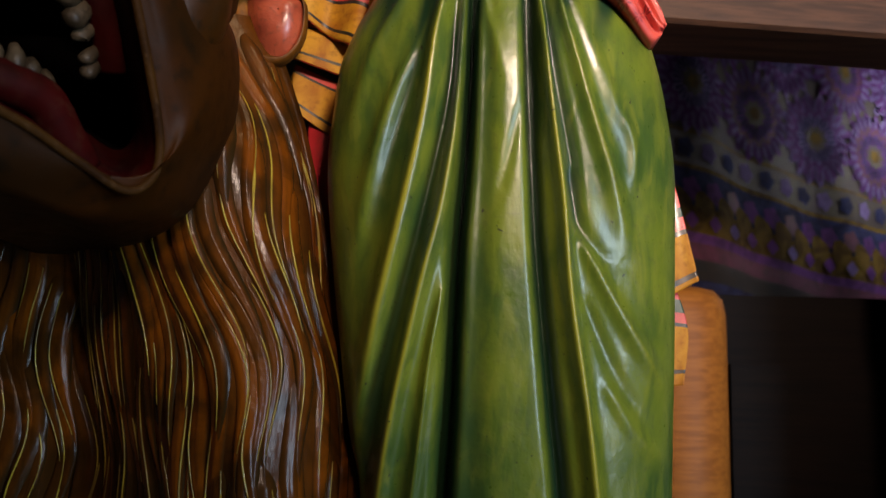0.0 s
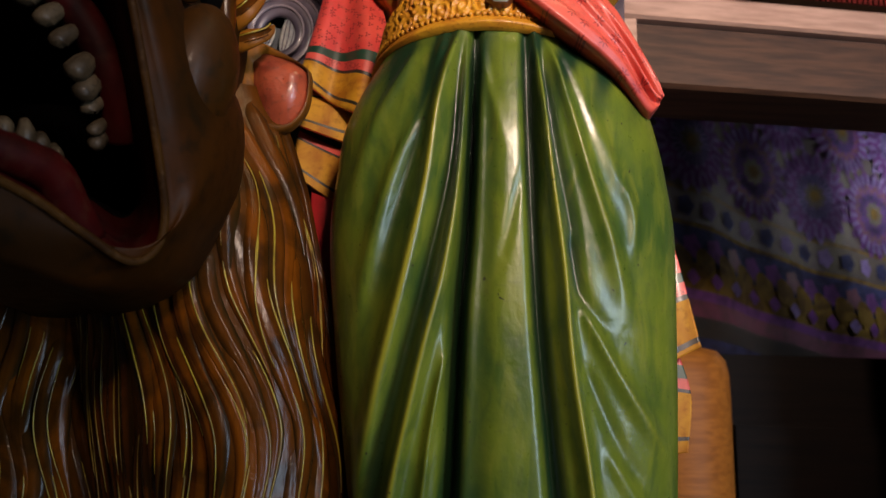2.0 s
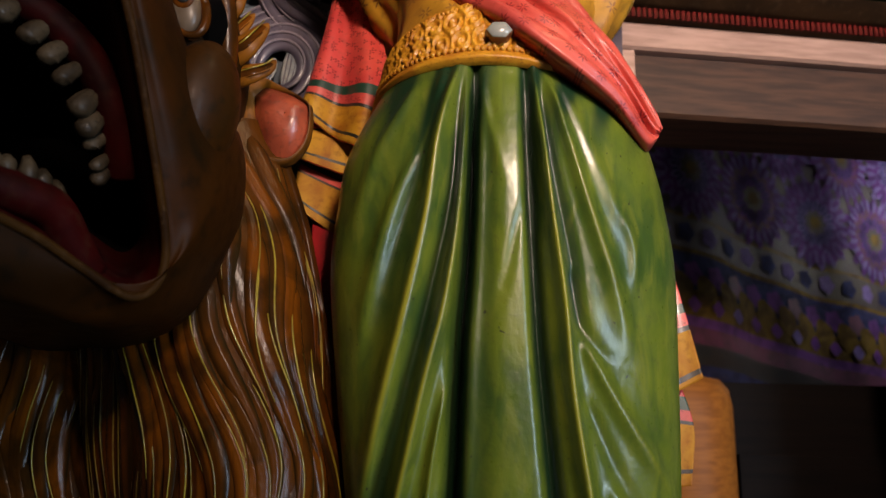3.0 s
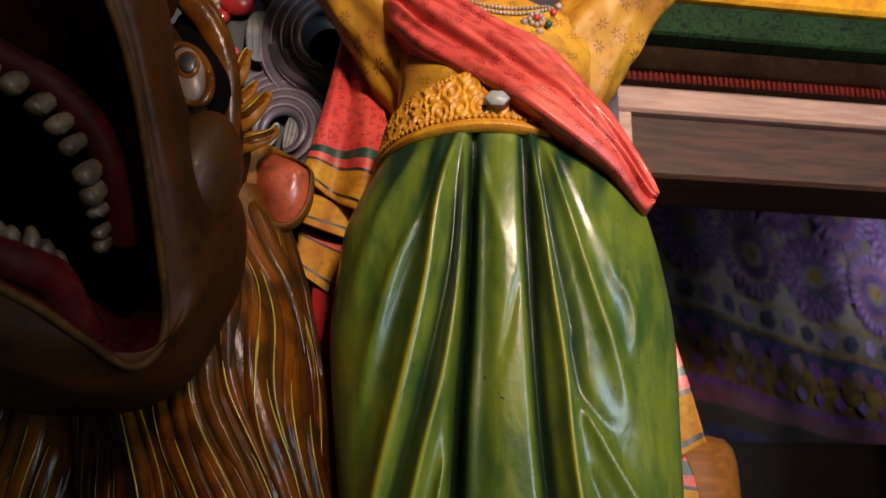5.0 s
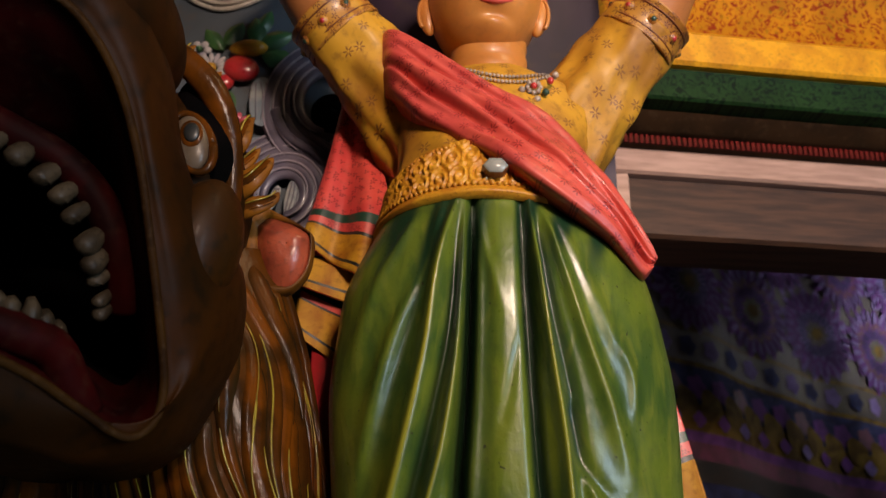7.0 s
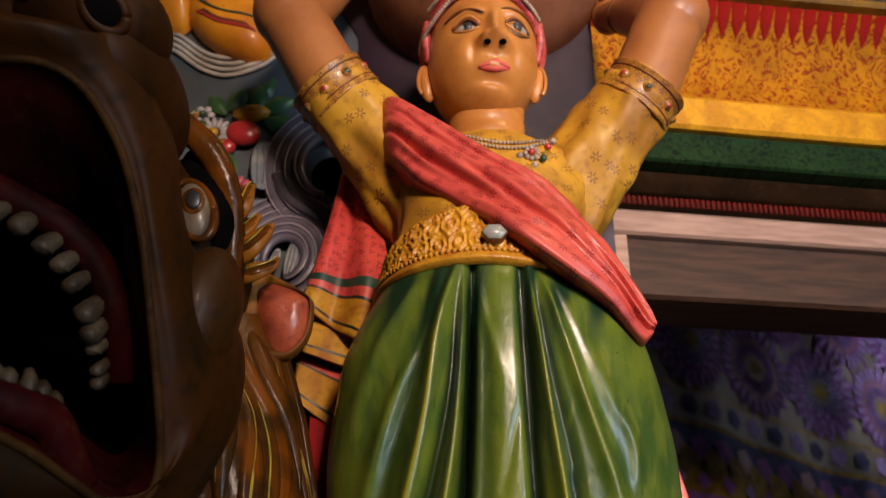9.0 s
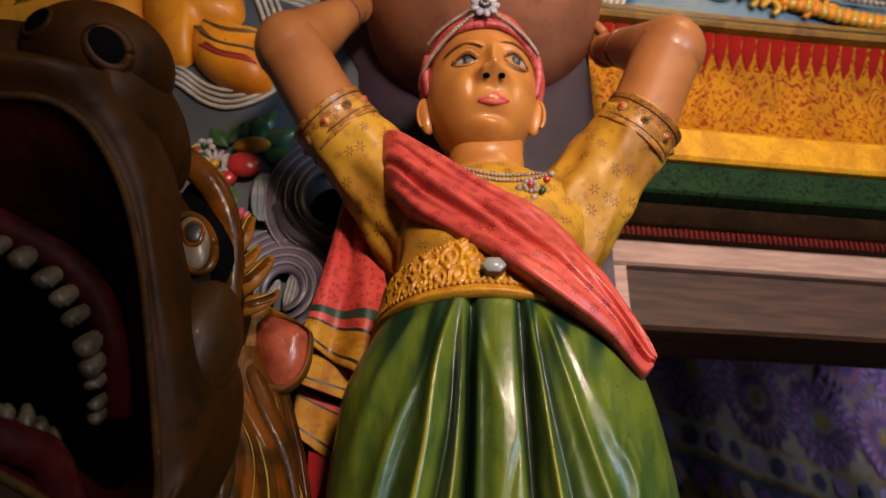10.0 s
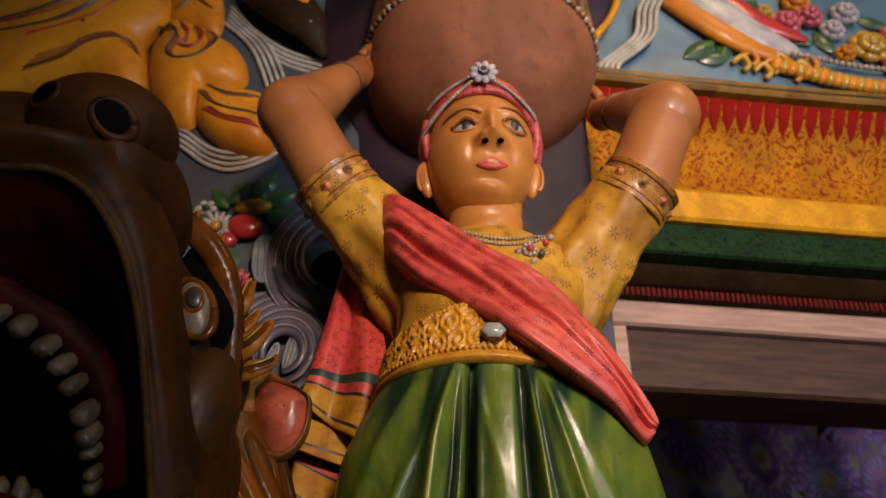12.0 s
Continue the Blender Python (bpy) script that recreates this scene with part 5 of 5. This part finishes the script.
                b.tube(line, rng.uniform(0.00055, 0.0010) * np.sin(np.linspace(0.3, 2.9, len(line))) + 0.00015, STRAND, 5)
    tagged(b.made("beast_statue"), "brown plaster beast statue with open toothed mouth and wavy mane", "statue")


beast()


# ---- reliefs on the painted wall ----
def spiral(cx, cz, r0, r1, turns, start, n=70, y=0.975):
    t = np.linspace(0, 1, n)
    a = start + turns * 2 * np.pi * t
    r = r0 + (r1 - r0) * t
    return np.stack([cx + r * np.cos(a), np.full(n, y), cz + r * np.sin(a)], 1)


def scroll_relief():
    e = empty("scroll_relief", "dark purple-grey carved scrolls with pale edges on the wall", "relief")

    def band(name, path, r, m, flat=0.8, label=""):
        p = Mould()
        p.tube(path, r, m, 12, flat)
        p.made(name, e, label)

    taper = np.linspace(1.0, 0.45, 70)
    lens = np.sin(np.linspace(0.25, 2.95, 70))

    def sweep(name, cx, cz, r0, r1, a0, a1, y, w, m, flat=0.8, label=""):
        t = np.linspace(0, 1, 70)
        a, r = np.radians(a0 + (a1 - a0) * t), r0 + (r1 - r0) * t
        band(name, np.stack([cx + r * np.cos(a), np.full(70, y), cz + 1.12 * r * np.sin(a)], 1), w, m, flat, label)

    # lower whorl: nested arcs round a pale shell
    for k in range(6):
        r = 0.030 + 0.0125 * k
        sweep("scroll", -0.236, 2.012, r, r * 0.92, 205 - 6 * k, -86 - 3 * k, 0.962 + 0.003 * k, (0.0082 + 0.0006 * k) * (0.45 + 0.55 * lens), SCROLL)
        sweep("scroll_edge", -0.236, 2.012, r + 0.0055, r * 0.92 + 0.005, 198 - 6 * k, -78 - 3 * k, 0.955 + 0.003 * k, 0.0020 * (0.3 + 0.7 * lens), MAUVE, 1.0, "thin mauve edge")
    # upper whorl round a deep hollow, running down into the lower one
    for k in range(4):
        r = 0.046 + 0.015 * k
        sweep("scroll", -0.182, 2.168, r, r * 1.06, 40 + 12 * k, 262 - 6 * k, 0.960 + 0.003 * k, (0.0095 + 0.001 * k) * (0.5 + 0.5 * lens), SCROLL)
        sweep("scroll_edge", -0.182, 2.168, r + 0.006, r * 1.06 + 0.006, 50 + 12 * k, 254 - 6 * k, 0.953 + 0.003 * k, 0.0022 * (0.3 + 0.7 * lens), MAUVE, 1.0, "thin mauve edge")
    for k in range(3):
        band("frond", curve([(-0.262 + 0.014 * k, 0.962, 2.150 - 0.010 * k), (-0.240 + 0.014 * k, 0.960, 2.108), (-0.196 + 0.010 * k, 0.960, 2.078), (-0.164 + 0.006 * k, 0.962, 2.045), (-0.152 + 0.004 * k, 0.964, 1.99)], 70), 0.0095 * taper, SCROLL)
    sweep("scroll", -0.150, 2.075, 0.030, 0.008, 30, 400, 0.964, 0.0085 * taper, SCROLL)
    # shade of the whorl's centre, put in as a black tube on the wall
    band("hollow_shade", spiral(-0.180, 2.166, 0.004, 0.026, 1.0, 0.0, y=0.986), 0.020, CAVITYSHADE, 0.4)
    # ribbed pale shells
    for cx, cz, tall, wide, lean in ((-0.288, 2.165, 0.042, 0.022, -0.10), (-0.226, 2.010, 0.030, 0.012, 0.12), (-0.252, 2.006, 0.020, 0.007, 0.30)):
        u = np.linspace(-1, 1, 70)
        band("shell", np.stack([cx + lean * tall * u + 0.25 * wide * (1 - u * u), np.full(70, 0.962), cz + tall * u], 1), wide * np.sqrt(np.clip(1.02 - u * u, 0, 1)), PALE, 0.08, "pale ribbed shell shape")
        for q in (-0.5, 0.0, 0.5):
            band("rib", np.stack([cx + lean * tall * u[8:-8] + 0.25 * wide * (1 - u[8:-8] ** 2) + q * wide * np.sqrt(1 - u[8:-8] ** 2), np.full(54, 0.9602 + 0.001 * abs(q)), cz + tall * u[8:-8]], 1), 0.0009, SCROLL, 1.0)
    for cx, cz, tall, wide in ((-0.172, 2.098, 0.016, 0.012), (-0.150, 2.028, 0.022, 0.008), (-0.278, 2.106, 0.010, 0.026), (-0.19, 2.232, 0.012, 0.030)):
        u = np.linspace(-1, 1, 70)
        band("pale_patch", np.stack([cx + 0 * u, np.full(70, 0.980), cz + tall * u], 1), wide * np.sqrt(np.clip(1.02 - u * u, 0, 1)), PALE, 0.15, "pale painted ground")


scroll_relief()


def blossom(name, c, r, petals, m, heart, label):
    e = empty(name, label, "flower")
    e.location = c
    for k in range(petals):
        t = 2 * math.pi * k / petals
        p = Mould()
        p.ball((0.66 * r * math.cos(t), 0, 0.66 * r * math.sin(t)), (0.36 * r, 0.0035, 2.0 * r / petals), m, 7, 12, (0, -math.degrees(t), 0))
        p.made("petal", e)
    p = Mould()
    p.ball((0, -0.004, 0), (0.30 * r, 0.006, 0.30 * r), heart, 8, 14)
    p.made("heart", e)
    return e


blossom("daisy", (-0.372, 0.972, 2.228), 0.030, 15, PETAL, LEMON, "white daisy with an orange heart painted in relief on the wall")
blossom("pink_flower", (-0.322, 0.972, 2.130), 0.022, 9, PINK, LEMON, "small pink flower with a yellow heart in relief")
blossom("pink_flower", (-0.395, 0.976, 2.265), 0.018, 6, PETAL, LEAF, "small white flower in relief among leaves")


def fruit(name, c, r, m, turn, label):
    b = Mould()
    b.ball(c, r, m, 14, 22, turn)
    tagged(b.made(name), label, "fruit")


fruit("red_fruit", (-0.325, 0.970, 2.228), (0.028, 0.014, 0.022), FRUIT, (0, 12, 0), "glossy red fruit in relief beside the daisy")
fruit("red_fruit", (-0.352, 0.975, 2.205), (0.018, 0.010, 0.014), FRUIT, (0, -20, 0), "small red fruit bud in relief")
fruit("yellow_fruit", (-0.318, 0.971, 2.266), (0.030, 0.013, 0.014), LEMON, (0, -6, 0), "long yellow fruit in relief above the red one")


def leaf(c, length, width, turn, m=None, name="painted_leaf"):
    b = Mould()
    us = np.linspace(0, 1, 12)
    rows = [[(length * (u - 0.5), -0.006 * math.sin(math.pi * u) * (1 - abs(q)) - (0.0 if q else 0.002), width * math.sin(math.pi * u) ** 0.8 * q) for q in (-1, -0.5, 0, 0.5, 1)] for u in us]
    b.grid(rows + [[(x, y + 0.004, z) for x, y, z in r] for r in rows[::-1]], m or LEAF, caps=False)
    ob = b.made(name)
    ob.matrix_world = pose(c[0], c[1], c[2], 0, turn, 0)
    return tagged(ob, "green leaf in relief among the painted flowers", "leaf", "leaves on the wall")


for c, l, w, t in (((-0.345, 0.974, 2.295), 0.05, 0.014, -60), ((-0.310, 0.974, 2.300), 0.055, 0.015, -100), ((-0.280, 0.974, 2.285), 0.06, 0.016, -25), ((-0.375, 0.976, 2.285), 0.05, 0.013, -130),
                   ((-0.395, 0.976, 2.245), 0.05, 0.013, -160), ((-0.345, 0.976, 2.175), 0.05, 0.016, 60), ((-0.27, 0.976, 2.25), 0.06, 0.018, 15), ((-0.30, 0.978, 2.32), 0.05, 0.012, -70)):
    leaf(c, l, w, t)


def cloud_scrolls():
    """Orange cloud leaves with a triple white outline."""
    def puff(label, outline, deep, lines):
        """A cushion inside an outline in x and z, with lines painted along its face."""
        e = empty("cloud_scroll", label, "relief", "cloud scrolls")
        rim = curve([(x, z) for x, z in outline + outline[:1]], 72)[:-1]
        mid = rim.mean(axis=0)
        p = Mould()
        qs = np.append(np.linspace(1, 0.9, 5), np.linspace(0.82, 0.02, 12))
        height = lambda q: 0.980 - deep * np.clip(1 - q**3.0, 0, 1) ** 0.55  # noqa: E731
        rows = [[(*(mid + (r - mid) * q), 0) for r in rim] for q in qs]
        p.grid([[(x, float(height(q)), z) for x, z, _ in row] for q, row in zip(qs, rows)], CLOUD, wrap=True)
        p.made("body", e)
        way = np.arctan2(rim[:, 1] - mid[1], rim[:, 0] - mid[0])
        reach = np.hypot(rim[:, 0] - mid[0], rim[:, 1] - mid[1])
        order = np.argsort(way)
        for m, pts in lines:
            c = curve(pts, 40)
            far = np.interp(np.arctan2(c[:, 1] - mid[1], c[:, 0] - mid[0]), way[order], reach[order], period=2 * np.pi)
            q = np.clip(np.hypot(c[:, 0] - mid[0], c[:, 1] - mid[1]) / far, 0, 0.98)
            p = Mould()
            p.tube(np.stack([c[:, 0], height(q), c[:, 1]], 1), 0.0024, m, 6)
            p.made("painted_line", e)
            for shrink, thick, tone in ((0.95, 0.0010, BROW), (0.90, 0.0013, BROW), (0.85, 0.0008, FRUIT), (0.80, 0.0012, BROW), (0.74, 0.0009, BROW), (1.05, 0.0010, BROW)):
                inner = mid + (c - mid) * shrink
                deepness = np.clip(q * shrink, 0, 0.985)
                p = Mould()
                p.tube(np.stack([inner[:, 0], height(deepness) + 0.0003, inner[:, 1]], 1), thick, tone, 6)
                p.made("painted_line", e)
        return e

    puff("large orange scroll with painted green and red lines",
         [(-0.928, 2.681), (-0.889, 2.793), (-0.791, 2.837), (-0.633, 2.839), (-0.552, 2.773), (-0.538, 2.702), (-0.554, 2.656), (-0.569, 2.626), (-0.547, 2.562), (-0.546, 2.503), (-0.579, 2.494), (-0.678, 2.512), (-0.756, 2.504), (-0.861, 2.489)], 0.055,
         [(DARKGREEN, [(-0.834, 2.622), (-0.774, 2.630), (-0.717, 2.653), (-0.666, 2.700), (-0.640, 2.748)]), (FRUIT, [(-0.767, 2.608), (-0.711, 2.631), (-0.656, 2.662), (-0.616, 2.716)]), (BROW, [(-0.755, 2.535), (-0.692, 2.561), (-0.649, 2.593), (-0.591, 2.608), (-0.568, 2.580)]), (DARKGREEN, [(-0.873, 2.643), (-0.785, 2.667), (-0.730, 2.699), (-0.699, 2.747)])])
    puff("orange scroll beside the dark leaf relief",
         [(-0.548, 2.702), (-0.558, 2.781), (-0.512, 2.824), (-0.459, 2.775), (-0.439, 2.703), (-0.445, 2.660), (-0.490, 2.676), (-0.530, 2.690)], 0.022,
         [(BROW, [(-0.530, 2.717), (-0.497, 2.742), (-0.460, 2.718)])])
    puff("orange cloud-shaped scroll with a green curl line",
         [(-0.535, 2.507), (-0.553, 2.562), (-0.557, 2.619), (-0.544, 2.656), (-0.536, 2.694), (-0.490, 2.679), (-0.444, 2.654), (-0.401, 2.621), (-0.378, 2.585), (-0.371, 2.537), (-0.399, 2.513), (-0.437, 2.502), (-0.444, 2.443), (-0.464, 2.430), (-0.499, 2.445)], 0.050,
         [(DARKGREEN, [(-0.558, 2.671), (-0.528, 2.656), (-0.503, 2.627), (-0.506, 2.598), (-0.512, 2.576), (-0.493, 2.558), (-0.458, 2.563), (-0.433, 2.592), (-0.434, 2.628), (-0.455, 2.657)]), (FRUIT, [(-0.507, 2.664), (-0.484, 2.634), (-0.482, 2.605), (-0.492, 2.591), (-0.468, 2.587), (-0.454, 2.606), (-0.461, 2.635), (-0.479, 2.657)])])
    puff("smaller orange cloud-shaped scroll with green lines",
         [(-0.455, 2.508), (-0.422, 2.532), (-0.369, 2.514), (-0.327, 2.500), (-0.299, 2.452), (-0.301, 2.392), (-0.328, 2.372), (-0.367, 2.380), (-0.409, 2.404), (-0.440, 2.439), (-0.455, 2.482)], 0.046,
         [(DARKGREEN, [(-0.439, 2.526), (-0.416, 2.496), (-0.383, 2.479), (-0.334, 2.477)]), (DARKGREEN, [(-0.445, 2.502), (-0.415, 2.463), (-0.378, 2.444), (-0.328, 2.436)]), (FRUIT, [(-0.425, 2.450), (-0.384, 2.423), (-0.325, 2.411)])])
    for k in range(4):
        d = 0.0115 * k
        b = Mould()
        b.tube(curve([(-0.570, 0.98, 2.52 - d), (-0.551, 0.98, 2.490 - d), (-0.514, 0.98, 2.447 - d), (-0.465, 0.98, 2.431 - d), (-0.411, 0.98, 2.392 - d), (-0.360, 0.98, 2.383 - d), (-0.318 + 0.6 * d, 0.98, 2.406 - 0.6 * d), (-0.310 + d, 0.98, 2.460), (-0.323 + d, 0.98, 2.506), (-0.375 + d, 0.98, 2.630), (-0.445 + d, 0.98, 2.705)], 90), 0.0042, LINEWHITE, 6)
        tagged(b.made("white_outline"), "white painted outline ridge round the cloud scrolls", "relief", "white outlines")
        b = Mould()
        b.tube(curve([(-0.437, 0.985, 2.75 - d), (-0.374, 0.985, 2.68 - d), (-0.314, 0.985, 2.632 - d), (-0.26, 0.985, 2.61 - d), (-0.22, 0.985, 2.60 - d)], 40), 0.0042, LINEWHITE, 6)
        tagged(b.made("white_outline"), "white painted outline ridge round the cloud scrolls", "relief", "white outlines")
        b = Mould()
        b.tube(curve([(0.268 + d, 0.995, 2.595), (0.277 + d, 0.995, 2.620), (0.319 + d, 0.995, 2.660), (0.350 + d, 0.995, 2.700), (0.363 + d, 0.995, 2.767), (0.391 + d, 0.995, 2.817), (0.43 + d, 0.995, 2.86)], 40), 0.0050, LINEWHITE, 6)
        tagged(b.made("white_outline"), "white wavy painted ridge on the blue upper wall", "relief", "white outlines")
    b = Mould()
    b.tube(curve([(-0.40, 0.97, 2.80), (-0.335, 0.945, 2.73), (-0.27, 0.945, 2.66), (-0.235, 0.97, 2.60)], 30), 0.05 * np.sin(np.linspace(0.9, 3.0, 30)), DARKBROWN, 18, 0.5)
    b.tube(curve([(-0.33, 0.925, 2.77), (-0.29, 0.925, 2.71), (-0.245, 0.945, 2.635)], 24), 0.016 * np.sin(np.linspace(0.5, 3.0, 24)), CLOUD, 12, 0.5)
    edge_line = curve([(-0.365, 0.928, 2.80), (-0.318, 0.918, 2.735), (-0.262, 0.932, 2.652)], 20)
    for x, y, z in edge_line:
        b.ball((x, y, z), 0.0030, LINEWHITE, 5, 7)
    tagged(b.made("leaf_relief"), "dark brown leaf shape with orange rib in relief", "relief")


cloud_scrolls()


def offering():
    """Garland and tray of flowers in relief on the blue upper wall."""
    def on(x, z, lift=0.0):
        return (x, 1.022 + (x - 0.45) * 0.11 - lift, z)
    rng = random.Random(8)
    g = empty("garland", "yellow twisted garland in relief on the blue wall", "garland")
    for k in range(26):
        u = k / 25
        p = Mould()
        p.ball(on(0.62 + 0.36 * u, 2.655 - 0.035 * math.sin(math.pi * u * 0.9), 0.012), (0.012, 0.012, 0.018), LEMON if k % 2 else CLOUD, 8, 12, (0, 25, 0))
        p.made("twist", g)
    g = empty("pearl_string", "string of white pearls in relief above the garland", "pearls")
    for k in range(30):
        u = k / 29
        p = Mould()
        p.ball(on(0.66 + 0.34 * u, 2.685 - 0.02 * math.sin(math.pi * u), 0.016), 0.006, PEARL, 6, 8)
        p.made("pearl", g)
    e = empty("conch", "white and orange striped shell shape in relief on the blue wall", "shell")
    s = curve([on(0.40, 2.90, 0.0), on(0.50, 2.80, 0.01), on(0.58, 2.735, 0.01), on(0.68, 2.705, 0.0)], 40)
    for name, off, m in (("body", 0.0, PETAL), ("stripe", 0.030, FRUIT), ("stripe", -0.030, CLOUD)):
        p = Mould()
        p.tube(s + np.array((off * 0.7, -0.006 if off else 0, off)), (0.050 if not off else 0.030) * np.sin(np.linspace(0.7, 3.0, 40)) ** 0.7, m, 18, 0.5)
        p.made(name, e)
    for x, z, r, m in ((0.665, 2.775, 0.032, PINK), (0.72, 2.80, 0.028, PINK), (0.83, 2.73, 0.042, LEMON), (0.90, 2.77, 0.036, PINK), (0.62, 2.79, 0.022, LEMON), (0.76, 2.765, 0.026, PETAL), (0.87, 2.69, 0.026, PINK), (0.70, 2.84, 0.03, CLOUD), (0.80, 2.82, 0.03, PETAL), (0.77, 2.70, 0.02, CLOUD)):
        f = empty("rose_relief", "round many-petalled rose in relief in the offering tray", "flower", "roses on the upper wall")
        f.location = on(x, z, 0.012)
        for ring_r, count, lift in ((0.72, 7, 0.0), (0.40, 5, -0.010), (0.0, 1, -0.016)):
            for k in range(count):
                t = 2 * math.pi * k / count + lift * 40
                p = Mould()
                p.ball((ring_r * r * math.cos(t), lift, ring_r * r * math.sin(t)), (0.42 * r, 0.010, 0.30 * r), m, 7, 10, (0, -math.degrees(t) + 90, 0))
                p.made("petal", f)
    for x, z, t in ((0.50, 2.665, -10), (0.475, 2.685, -35), (0.53, 2.70, -70), (0.68, 2.745, 30), (0.60, 2.82, -50), (0.74, 2.74, 70), (0.78, 2.79, -30), (0.86, 2.81, 20), (0.64, 2.735, 100), (0.93, 2.72, -20)):
        leaf(on(x, z, 0.004), rng.uniform(0.06, 0.085), 0.018, t)
    for k in range(9):
        b = Mould()
        x, z = 0.535 + 0.02 * k, 2.655 + 0.018 * math.sin(k * 2.1)
        b.tube(curve([on(x, z, 0.004), on(x + 0.018, z + 0.012, 0.012), on(x + 0.03, z - 0.006, 0.01), on(x + 0.02, z - 0.018, 0.004)], 20), 0.0062, CLOUD if k % 2 else LEMON, 8)
        tagged(b.made("gilt_curl"), "small gilt curl in relief beside the offering", "relief", "gilt curls")


offering()
